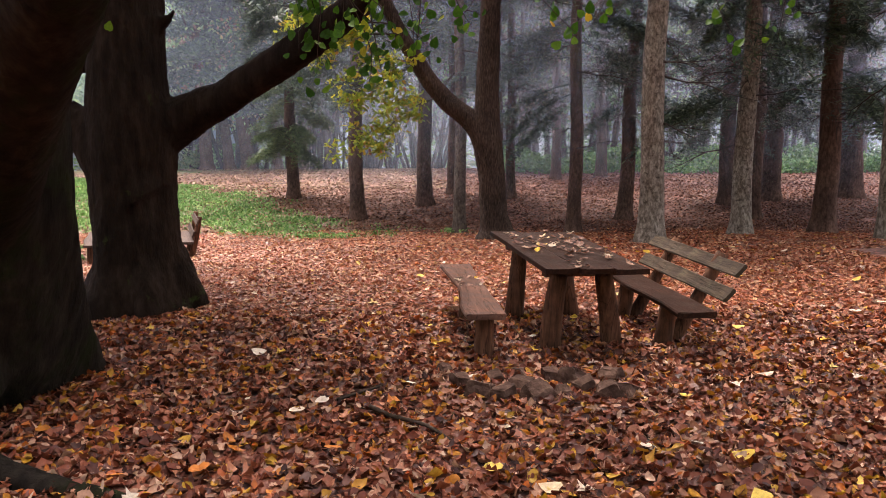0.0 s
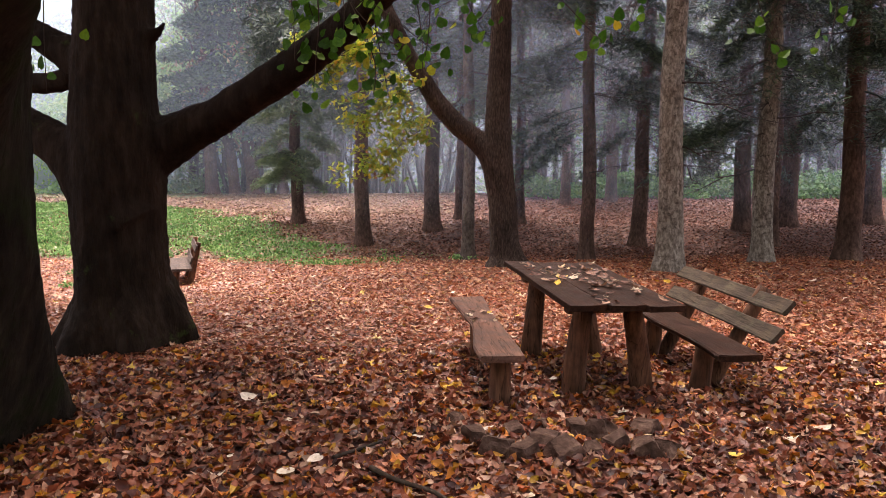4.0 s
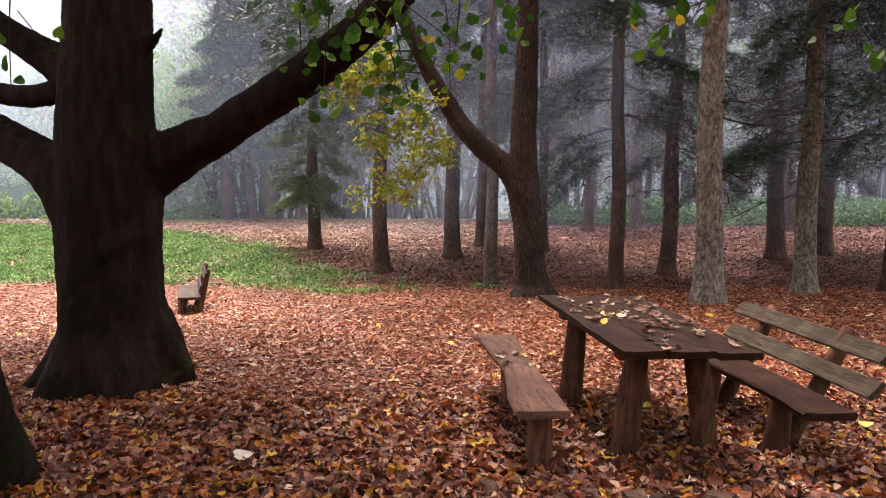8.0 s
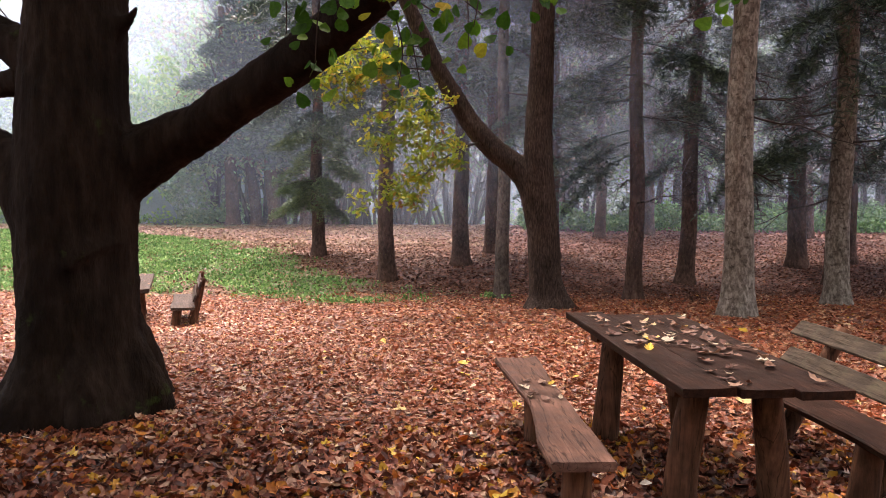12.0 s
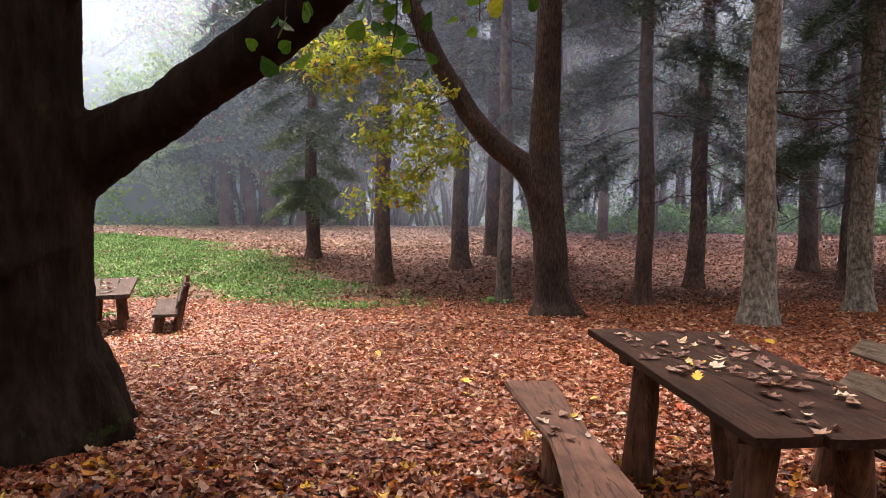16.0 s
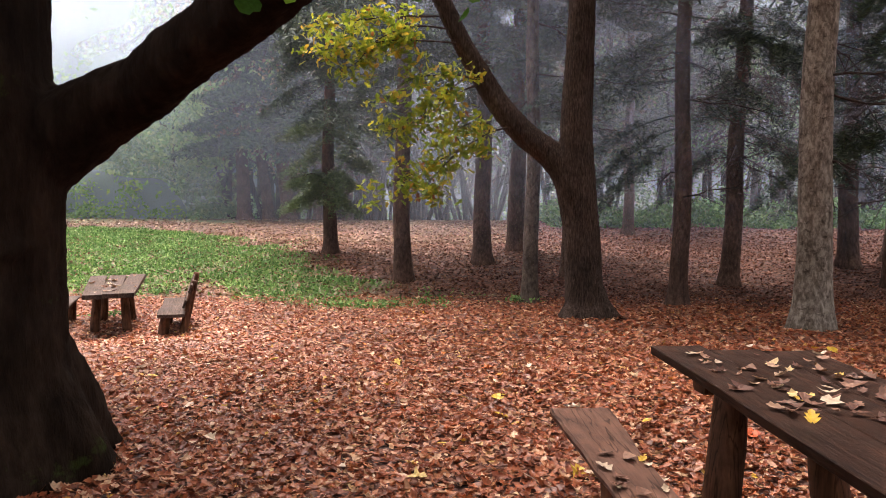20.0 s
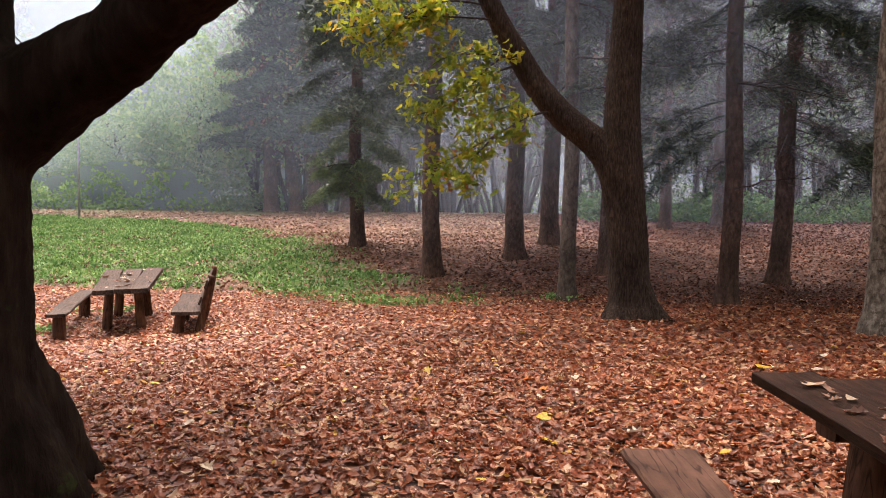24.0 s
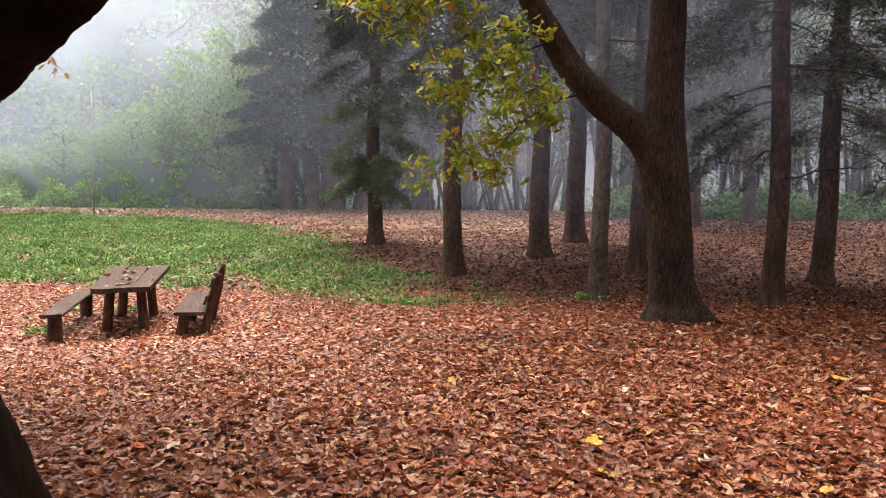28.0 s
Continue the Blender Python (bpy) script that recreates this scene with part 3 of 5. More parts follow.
def swollen(name, tubes, mat, parent, voxel=0.03, smooth=6, crust=0.018, label=""):
    """Stems grown together: one skin over all of them, with rounded forks and a crusted surface."""
    ob = linked(name, tube_mesh(name, tubes, mat), parent, label)
    r = ob.modifiers.new("skin", "REMESH")
    r.mode, r.voxel_size, r.use_smooth_shade = "VOXEL", voxel, True
    s = ob.modifiers.new("round", "SMOOTH")
    s.iterations, s.factor = smooth, 0.5
    if crust:
        t = bpy.data.textures.new("crust", "CLOUDS")
        t.noise_scale, t.noise_depth = 0.07, 3
        d = ob.modifiers.new("crust", "DISPLACE")
        d.texture, d.strength, d.mid_level = t, crust, 0.5
    return ob


def crown_mesh(name, clumps, per, spread, size, mat, shape, seed, template=CARD_LEAF, faces=CARD_FACES, tilt=0.9):
    """Leaves in many loose clumps; shape(rng) gives a clump's middle."""
    rng = np.random.default_rng(seed)
    mids = np.array([shape(rng) for _ in range(clumps)])
    p = np.repeat(mids, per, 0) + rng.normal(0, 1, (clumps * per, 3)) * np.array([spread, spread, spread * 0.6])
    a, b = scatter(template, faces, p, size * rng.uniform(0.6, 1.4, len(p)), turns(rng, len(p), tilt), rng)
    return np_mesh(name, a, b, mat)


def in_ellipsoid(cx, cy, cz, rx, ry, rz, hollow=0.3):
    def pick(rng):
        d = rng.normal(0, 1, 3)
        d /= np.linalg.norm(d)
        r = (hollow + (1 - hollow) * rng.uniform(0, 1)) ** 0.6
        return np.array([cx, cy, cz]) + d * r * np.array([rx, ry, rz])
    return pick


# the large oak beside the near picnic table
oak = thing("oak_tree", "massive dark oak with a flared foot and low spreading limbs", "tree", (-4.48, 8.63, 0))
OAK_STEM = [
    tube(curve_through([(-0.03, -0.02, -0.25), (-0.03, -0.02, 0.12), (-0.03, -0.02, 0.5), (-0.035, -0.025, 1.1), (-0.035, -0.025, 1.7), (-0.035, -0.025, 2.4), (-0.02, -0.015, 3.2), (-0.05, 0.02, 4.6), (-0.15, 0.08, 6.2)], 48), np.interp(np.linspace(0, 1, 48), [0, 0.06, 0.125, 0.18, 0.25, 0.375, 0.5, 0.625, 0.75, 0.875, 1], [0.72, 0.67, 0.6, 0.53, 0.465, 0.435, 0.45, 0.41, 0.365, 0.35, 0.26]), 40, 0.07, 3.0, 2.1, 0.16),
    # limb over the picnic table
    tube(curve_through([(-0.3, 0.0, 1.5), (0.15, 0.14, 1.83), (0.67, 0.19, 2.11), (0.97, 0.15, 2.21), (1.26, 0.05, 2.34), (1.63, 0.0, 2.52), (2.07, -0.12, 2.73), (2.57, -0.45, 2.93), (3.15, -1.06, 3.11), (3.84, -1.98, 3.24), (4.6, -3.0, 3.6)], 52), np.interp(np.linspace(0, 1, 52), [0, 0.1, 0.2, 0.3, 0.5, 0.6, 0.7, 0.8, 1], [0.36, 0.29, 0.21, 0.18, 0.178, 0.165, 0.14, 0.115, 0.07]), 24, 0.09, 3.5, 5.0),
    # limbs on the other side
    tube(curve_through([(0.12, -0.05, 1.1), (-0.2, -0.08, 1.55), (-0.55, -0.12, 1.9), (-1.0, -0.12, 2.15), (-1.7, -0.2, 2.48), (-2.8, -0.2, 3.1)], 30), np.interp(np.linspace(0, 1, 30), [0, 0.2, 0.4, 1], [0.38, 0.34, 0.22, 0.14]), 22, 0.09, 3.5, 7.0),
    tube(curve_through([(0, 0.05, 2.5), (-0.5, 0.1, 2.62), (-1.0, 0.12, 2.58), (-1.8, 0.2, 2.7), (-2.8, 0.2, 2.9)], 24), np.interp(np.linspace(0, 1, 24), [0, 0.2, 1], [0.13, 0.115, 0.09]), 18, 0.09, 4.0, 9.0),
    tube(curve_through([(0.1, 0, 2.55), (-0.4, -0.02, 2.78), (-0.8, -0.06, 3.0), (-1.3, -0.1, 3.32), (-2.3, 0, 4.0)], 24), np.interp(np.linspace(0, 1, 24), [0, 0.25, 0.5, 1], [0.25, 0.19, 0.14, 0.1]), 20, 0.09, 4.0, 4.0),
    # stub of a broken branch
    tube([(0.2, 0.0, 2.93), (0.36, -0.01, 2.97), (0.45, -0.02, 3.0), (0.56, -0.03, 3.1)], [0.16, 0.085, 0.05, 0.022], 12, 0.15, 6, 1),
]
for root_turn, reach in ((0.2, 0.58), (-0.9, 0.62), (-1.8, 0.6), (2.7, 0.72), (3.6, 0.74)):
    c, s = math.cos(root_turn), math.sin(root_turn)
    OAK_STEM.append(tube(curve_through([(0.3 * c, 0.3 * s, 0.45), (0.55 * c, 0.55 * s, 0.1), ((reach + 0.1) * c, (reach + 0.1) * s, -0.12)], 10), [0.2, 0.19, 0.18, 0.165, 0.15, 0.135, 0.115, 0.095, 0.07, 0.04], 14, 0.12, 4, root_turn))
OAK_STEM.append(tube(curve_through([(0.08, 0.2, 0.75), (0.15, 0.38, 0.4), (0.2, 0.52, 0.1), (0.26, 0.72, -0.14)], 12), [0.2, 0.2, 0.2, 0.2, 0.195, 0.19, 0.18, 0.165, 0.15, 0.13, 0.1, 0.06], 16, 0.1, 4, 2.0))
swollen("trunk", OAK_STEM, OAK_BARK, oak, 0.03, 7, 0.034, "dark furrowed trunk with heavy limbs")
# crown above the view; its density and offset are set to block sky light
linked("crown", crown_mesh("oak_shade_crown", 560, 60, 0.5, 0.24, CANOPY, in_ellipsoid(-2.8, 0.9, 8.2, 5.4, 5.6, 2.3), 31), oak, "dense green and yellowing crown, unseen, set to shade the floor")

# the mossy trunk that leans over the root
near = thing("linden_tree", "mossy leaning trunk with a burl and a creeping root", "tree", (-4.0, 6.0, 0))
NEAR_STEM = [
    tube(curve_through([(0.06, 0.0, -0.25), (0.13, -0.1, 0.12), (0.3, -0.33, 0.5), (0.56, -0.59, 1.1), (0.72, -0.73, 1.7), (0.88, -0.86, 2.3), (1.03, -0.99, 2.9), (1.25, -1.18, 3.8), (1.5, -1.4, 5.4)], 44), np.interp(np.linspace(0, 1, 44), [0, 0.06, 0.125, 0.18, 0.25, 0.375, 0.5, 0.625, 0.75, 1], [0.74, 0.71, 0.67, 0.65, 0.63, 0.565, 0.53, 0.52, 0.5, 0.3]), 36, 0.09, 3.0, 8.3, 0.14),
    # second stem, leaning out over the path
    tube(curve_through([(0.45, -0.5, 0.8), (0.94, -0.93, 1.33), (1.28, -1.2, 1.56), (1.62, -1.46, 1.8), (1.96, -1.72, 2.04), (2.3, -1.98, 2.28), (2.64, -2.24, 2.53), (3.0, -2.5, 3.0), (3.25, -2.7, 4.2)], 40), np.interp(np.linspace(0, 1, 40), [0, 0.2, 0.4, 1], [0.3, 0.24, 0.225, 0.2]), 28, 0.08, 3.0, 3.3),
    tube(curve_through([(0.15, -0.35, 0.2), (-0.25, -0.4, 1.2), (-0.55, -0.4, 2.4), (-1.0, -0.2, 4.2)], 30), np.interp(np.linspace(0, 1, 30), [0, 1], [0.5, 0.3]), 28, 0.09, 3.0, 3.3),
    # burl
    tube([(0.58, -0.82, 0.72), (0.7, -0.98, 0.75), (0.75, -1.04, 0.76), (0.77, -1.06, 0.77)], [0.17, 0.16, 0.11, 0.05], 16, 0.2, 5, 1.1),
    # creeping roots
    tube(curve_through([(0.55, -0.75, 0.3), (0.85, -1.2, 0.12), (1.3, -1.5, 0.03), (1.9, -1.6, -0.02), (2.6, -1.6, -0.06)], 26), np.interp(np.linspace(0, 1, 26), [0, 0.3, 1], [0.26, 0.13, 0.05]), 16, 0.14, 4, 2.2),
    tube(curve_through([(0.3, -0.75, 0.3), (0.45, -1.2, 0.12), (0.85, -1.65, 0.03), (1.3, -1.9, -0.05)], 22), np.interp(np.linspace(0, 1, 22), [0, 0.3, 1], [0.28, 0.15, 0.06]), 16, 0.14, 4, 6.2),
]
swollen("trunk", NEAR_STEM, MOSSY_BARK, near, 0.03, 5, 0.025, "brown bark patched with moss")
# unseen crown, moved well off the stem to shade the floor on the right
linked("crown", crown_mesh("linden_shade_crown", 420, 60, 0.5, 0.2, CANOPY, in_ellipsoid(7.0, 0.6, 8.0, 4.6, 4.6, 1.8), 32), near, "unseen leafy green crown, set aside from the stem to shade the floor")

# the forked tree at the edge of the wood
fork_tree = thing("forked_tree", "grey-brown forked tree with ridged bark and yellowing leaves", "tree", (-2.02, 16.82, z_at(-2.02, 16.82)))
FORK_STEM = [
    tube(curve_through([(0.1, -0.02, 0.5), (0.32, -0.08, 0.16), (0.68, -0.16, -0.08)], 8), [0.2, 0.19, 0.17, 0.15, 0.13, 0.1, 0.08, 0.05], 12, 0.1, 5, 1.0),
    tube(curve_through([(0.02, 0, -0.2), (0.02, 0, 0.15), (0, 0, 0.5), (-0.04, 0, 1.3), (-0.12, 0, 2.1), (-0.15, 0.05, 2.9), (-0.12, 0.1, 3.8), (-0.08, 0.1, 5.5), (0.0, 0.2, 9.0)], 40), np.interp(np.linspace(0, 1, 40), [0, 0.08, 0.16, 0.35, 0.5, 1], [0.52, 0.4, 0.29, 0.265, 0.265, 0.16]), 28, 0.06, 5, 3.0, 0.14),
    tube(curve_through([(-0.06, 0, 1.45), (-0.22, 0, 2.05), (-0.48, -0.03, 2.4), (-0.9, -0.12, 2.75), (-1.27, -0.22, 3.18), (-1.55, -0.34, 3.66), (-1.82, -0.48, 4.16), (-2.4, -0.6, 5.4)], 34), np.interp(np.linspace(0, 1, 34), [0, 0.15, 0.3, 0.7, 1], [0.28, 0.25, 0.205, 0.16, 0.12]), 20, 0.08, 5, 6.0),
]
swollen("trunk", FORK_STEM, RIDGED_BARK, fork_tree, 0.022, 4, 0.02, "trunk and limb in grey-brown ridged bark")
BRANCHLETS = [
    # the low bough that hangs towards the clearing
    [(-1.02, -0.15, 2.86), (-1.28, -0.6, 2.74), (-1.62, -1.1, 2.46), (-2.1, -1.5, 2.14), (-2.62, -1.85, 1.86)],
    [(-1.28, -0.6, 2.74), (-1.42, -0.95, 2.84), (-1.62, -1.3, 2.72), (-1.8, -1.6, 2.5)],
    [(-1.62, -1.1, 2.46), (-1.78, -1.4, 2.2), (-1.88, -1.65, 2.0), (-1.9, -1.8, 1.86)],
    # the middle sprays
    [(-1.4, -0.28, 3.4), (-1.62, -0.75, 3.52), (-1.9, -1.1, 3.5), (-2.3, -1.3, 3.42), (-2.6, -1.4, 3.15)],
    [(-1.45, -0.3, 3.5), (-1.7, -0.8, 3.3), (-1.95, -1.15, 3.0), (-2.35, -1.35, 2.78), (-2.68, -1.4, 2.7)],
    [(-1.62, -0.75, 3.52), (-1.78, -1.05, 3.3), (-1.9, -1.25, 3.1), (-2.1, -1.4, 2.9)],
    # the upper sprays
    [(-1.75, -0.45, 4.05), (-2.1, -1.0, 4.0), (-2.55, -1.4, 3.95), (-3.05, -1.6, 3.86), (-3.46, -1.75, 3.8)],
    [(-1.9, -0.5, 4.25), (-2.3, -1.1, 4.2), (-2.7, -1.5, 3.95), (-2.95, -1.6, 3.65), (-3.18, -1.65, 3.52)],
    [(-2.05, -0.5, 4.45), (-2.6, -0.9, 4.4), (-3.2, -1.2, 4.3), (-3.7, -1.4, 4.2)],
]
for pts in BRANCHLETS:
    linked("branch", tube_mesh("branch", [tube(curve_through(pts, 16), np.linspace(0.014, 0.004, 16), 7, 0.1, 6)], TWIG), fork_tree, "thin dark branch")


def spray(name, paths, count, spread, size, mat, seed, template=OAK_LEAF, faces=OAK_FACES):
    """Leaves in flat sprays along thin branches."""
    rng = np.random.default_rng(seed)
    p = []
    for path in paths:
        c = curve_through(path, 40)
        tiers = [c[int(f * 39)] + rng.normal(0, 1, 3) * np.array([spread, spread, 0.1]) for f in np.linspace(0.3, 1.0, 20)]
        for _ in range(count // len(paths)):
            q = tiers[int(rng.integers(0, 20))]
            out = rng.normal(0, 1, 2) * 0.75 * spread
            p.append(q + np.array([out[0], out[1], rng.normal(0, 0.06) - 1.2 * (out[0] ** 2 + out[1] ** 2)]))
    p = np.array(p)
    a, b = scatter(template, faces, p, size * rng.uniform(0.6, 1.3, len(p)), turns(rng, len(p), 0.75), rng, 0.3)
    return np_mesh(name, a, b, mat)


for i, pts in enumerate(BRANCHLETS):
    linked("foliage", spray("foliage", [pts], (430, 210, 210, 300, 310, 170, 400, 360, 340)[i], 0.125, 0.12, YELLOWING, 41 + i), fork_tree, "yellow-green oak leaves turning brown")


# conifers
def fir_branch(rng, length, droop, twigs=22, needle=0.13):
    """A drooping branch along +x with flat side twigs: places of the needle tufts, and the stem."""
    xs = np.linspace(0, length, 12)
    stem = np.stack([xs, 0.06 * length * np.sin(xs * 2 / length), -droop * (xs / length) ** 1.6 * length + 0.05 * xs], -1)
    tufts = []
    for k in range(twigs):
        f = 0.18 + 0.82 * (k + rng.uniform(0, 0.8)) / twigs
        base = np.array([np.interp(f * length, xs, stem[:, j]) for j in range(3)])
        reach = length * 0.42 * (1.05 - f) + 0.12
        for side in (-1, 1):
            a = rng.uniform(0.6, 1.1) * side
            n = max(2, int(reach / 0.03))
            for m in range(n):
                d = reach * (m + 1) / n
                tufts.append(base + np.array([d * math.cos(a), d * math.sin(a), -0.6 * d * d / max(reach, 0.2) - 0.12 * d]) + rng.normal(0, 0.06, 3))
    return stem, np.array(tufts)


NEEDLE = np.array([(0, -0.5, 0), (-0.075, 0.05, -0.04), (0, 0.6, -0.14), (0.075, 0.05, -0.04)], float)
NEEDLE_FACES = np.array([(0, 1, 3), (1, 2, 3)])


def fir_branch_mesh(name, seed, length, droop, mat, needle=0.15, twigs=22):
    rng = np.random.default_rng(seed)
    stem, tufts = fir_branch(rng, length, droop, twigs)
    a, b = scatter(NEEDLE, NEEDLE_FACES, tufts, needle * rng.uniform(0.6, 1.4, len(tufts)), turns(rng, len(tufts), 0.45), rng)
    v, f = tube(stem, np.linspace(0.018, 0.004, 12), 5)
    f = np.array(f)
    tri = np.concatenate([f[:, [0, 1, 2]], f[f[:, 2] != f[:, 3]][:, [0, 2, 3]]])
    va, fa = merge([(a, b), (v, tri)])
    me = np_mesh(name, va, fa, mat)
    return me


def fir_crown_mesh(name, seed, z0, z1, reach, count, mat, needle=0.3, keep=0.7, twigs=8):
    """A whole crown of drooping branches round the stem, from z0 to z1."""
    rng = np.random.default_rng(seed)
    parts = []
    for k in range(count):
        f = (k + rng.uniform(0, 1)) / count
        z = z0 + (z1 - z0) * f
        length = reach * (1 - f) ** 0.75 * rng.uniform(0.5, 1.3) + 0.5
        stem, tufts = fir_branch(rng, length, rng.uniform(0.15, 0.4), twigs)
        tufts = tufts[rng.uniform(0, 1, len(tufts)) < keep]
        a, b = scatter(NEEDLE, NEEDLE_FACES, tufts, needle * rng.uniform(0.6, 1.4, len(tufts)), turns(rng, len(tufts), 0.45), rng)
        h = rng.uniform(0, 2 * math.pi)
        c, s = math.cos(h), math.sin(h)
        a = a @ np.array([(c, -s, 0), (s, c, 0), (0, 0, 1)]).T + np.array([0, 0, z])
        parts.append((a, b))
    v, f = merge(parts)
    return np_mesh(name, v, f, mat)


LIVE = [fir_branch_mesh("branch", 61 + i, l, d, NEEDLES, 0.17, 26) for i, (l, d) in enumerate(((2.3, 0.42), (2.9, 0.5), (1.8, 0.65), (1.15, 0.3), (1.9, 0.85)))]
LIVE.append(fir_branch_mesh("branch", 67, 1.6, 0.35, LIGHT_NEEDLES, 0.17, 22))
DEAD = [fir_branch_mesh("branch", 71 + i, l, d, DEAD_NEEDLES, 0.11, 12) for i, (l, d) in enumerate(((1.9, 0.3), (1.5, 0.6)))]
HIGH = [fir_crown_mesh("crown", 81 + i, 5.8, 16, 3.0, 70, NEEDLES, 0.36, 0.58) for i in range(3)]


def bare_stick_mesh(name, seed, length):
    rng = np.random.default_rng(seed)
    xs = np.linspace(0, length, 8)
    main = np.stack([xs, rng.normal(0, 0.04, 8), -0.12 * xs + rng.normal(0, 0.03, 8)], -1)
    tubes = [tube(main, np.linspace(0.02, 0.004, 8), 5)]
    for k in range(7):
        i = 2 + k % 5
        d = np.array([rng.uniform(0.2, 0.5), rng.uniform(-0.5, 0.5), rng.uniform(-0.4, 0.15)])
        tubes.append(tube([main[i], main[i] + d * 0.5, main[i] + d], [0.008, 0.006, 0.002], 4))
    return tube_mesh(name, tubes, TWIG)


STICKS = [bare_stick_mesh("dead_branch", 91 + i, l) for i, l in enumerate((1.4, 2.0, 0.8))]


def conifer(at, diameter, label, mat, seed, live=(), dead=(), sticks=10, lean=(0.0, 0.0), high=True, rise=13.0, group="conifers", lift=0.0, stubs=0):
    """A tall straight conifer: stem, a few low branches, and the crown overhead. live, dead: (height, heading, which) rows."""
    rng = np.random.default_rng(seed)
    x, y = at
    t = thing("conifer_tree", label, "tree", (x, y, z_at(x, y)), group)
    r = diameter / 2
    hs = np.concatenate([np.linspace(-0.2, 1.0, 9), np.linspace(1.3, 5, 14), np.linspace(6, rise, 7)])
    pts = [(lean[0] * h + 0.03 * math.sin(h * 1.3 + seed), lean[1] * h + 0.03 * math.sin(h * 0.9 + 2 * seed), h) for h in hs]
    rad = [r * (1 + 0.45 * math.exp(-max(h, 0) * 4)) * (1 - 0.045 * max(h, 0)) for h in hs]
    linked("trunk", tube_mesh("trunk", [tube(pts, rad, 18, 0.07, 5, seed, 0.12)], mat), t)
    def spot(h):
        return (lean[0] * h, lean[1] * h, h)
    for h, heading, which in live:
        linked("branch", LIVE[which], t, "drooping dark green needle branch", pose(*spot(h), rng.uniform(-10, 10), rng.uniform(-6, 12), heading))
    for h, heading, which in dead:
        linked("branch", DEAD[which], t, "brown dead needle branch", pose(*spot(h), rng.uniform(-10, 10), rng.uniform(-5, 15), heading))
    for k in range(sticks):
        h = rng.uniform(2.0, 7.0)
        linked("dead_branch", STICKS[k % 3], t, "bare dead twig", pose(*spot(h), rng.uniform(-20, 20), rng.uniform(-15, 20), rng.uniform(0, 360)))
    if high:
        linked("crown", HIGH[seed % 3], t, "dark needle crown", pose(0, 0, lift, 0, 0, rng.uniform(0, 360)))
    for k in range(stubs):
        h = rng.uniform(0.5, 4.8)
        q = rng.uniform(0, 2 * math.pi)
        rr = r * (1 - 0.045 * h) * 0.9
        s = rng.uniform(0.06, 0.16)
        linked("branch_stub", STICKS[k % 3], t, "", pose(lean[0] * h + rr * math.cos(q), lean[1] * h + rr * math.sin(q), h, 0, rng.uniform(-20, 20), math.degrees(q)) @ Matrix.Diagonal((s, 2.2 * s, 2.2 * s, 1)))
    return t


def ring(seed, n, h0, h1, kinds=3):
    """n branches all round between two heights."""
    rng = np.random.default_rng(seed)
    return [(float(rng.uniform(h0, h1)), float(rng.uniform(0, 360)), int(rng.integers(0, kinds))) for _ in range(n)]


BROWN, PALE = "tall conifer with a brown scaly trunk and drooping branches", "tall conifer with a pale grey flaky trunk"
conifer((-11.2, 27.7), 0.44, "conifer with a low skirt of green branches above grass", SPRUCE_BARK, 1, [(h, q, 5) for h, q, _ in ring(101, 15, 1.75, 2.7)] + [(h, q, 5) for h, q, _ in ring(131, 9, 3.0, 4.4)] + ring(121, 16, 4.6, 8.0), sticks=8, lift=0.8)
conifer((-7.3, 23.6), 0.45, BROWN, SPRUCE_BARK, 2, ring(102, 14, 4.0, 8), sticks=8)
conifer((-6.05, 26.9), 0.52, BROWN, SPRUCE_BARK, 3, ring(103, 9, 5.5, 8.5), sticks=10, lift=2.6)
conifer((-3.45, 20.35), 0.31, "slim conifer with a pale brown trunk", SLIM_BARK, 4, ring(104, 4, 6.5, 8.5), sticks=6, lift=2.6, stubs=16)
conifer((-0.65, 20.5), 0.34, BROWN, SPRUCE_BARK, 5, [(3.1, 195, 2), (3.35, 178, 4), (3.6, 160, 1), (4.2, 200, 1), (4.6, 20, 0), (4.9, 185, 1), (5.2, 150, 0), (5.4, 330, 1)] + ring(105, 8, 4.4, 8), sticks=12, lift=2.0)
conifer((0.5, 25.3), 0.45, BROWN, SPRUCE_BARK, 6, [(3.4, 190, 4), (3.7, 330, 4), (3.9, 10, 1)] + ring(106, 8, 4.6, 8), ring(206, 20, 2.8, 6, 2), lean=(0.035, 0.0), sticks=12, lift=2.4)
conifer((1.0, 16.35), 0.46, PALE, PALE_BARK, 7, ring(107, 4, 6, 9), ring(207, 4, 4.4, 6.5, 2), lean=(0.012, 0), sticks=8, stubs=16, lift=1.5)
conifer((3.84, 29.3), 0.55, BROWN, SPRUCE_BARK, 8, [(2.6, 170, 0), (2.9, 20, 2), (3.2, 200, 4), (3.5, 330, 0)] + ring(108, 12, 3.2, 7), sticks=12, lift=1.5)
conifer((3.02, 19.35), 0.43, PALE, PALE_BARK, 9, [(3.0, 200, 0), (3.4, 150, 1)] + ring(109, 9, 3.6, 8), ring(209, 4, 3.5, 6, 2), lean=(0.015, 0), sticks=8, stubs=16, lift=1.5)
conifer((4.3, 26.2), 0.42, BROWN, SPRUCE_BARK, 10, ring(110, 9, 3.6, 7.5), sticks=12, lift=2.0)
conifer((5.5, 31.0), 0.72, BROWN, SPRUCE_BARK, 11, ring(111, 12, 3.4, 8), sticks=12, lift=2.0)
conifer((4.95, 20.55), 0.5, BROWN, SPRUCE_BARK, 12, ring(112, 9, 3.2, 7.5), lean=(0.014, 0), sticks=10, lift=1.5)
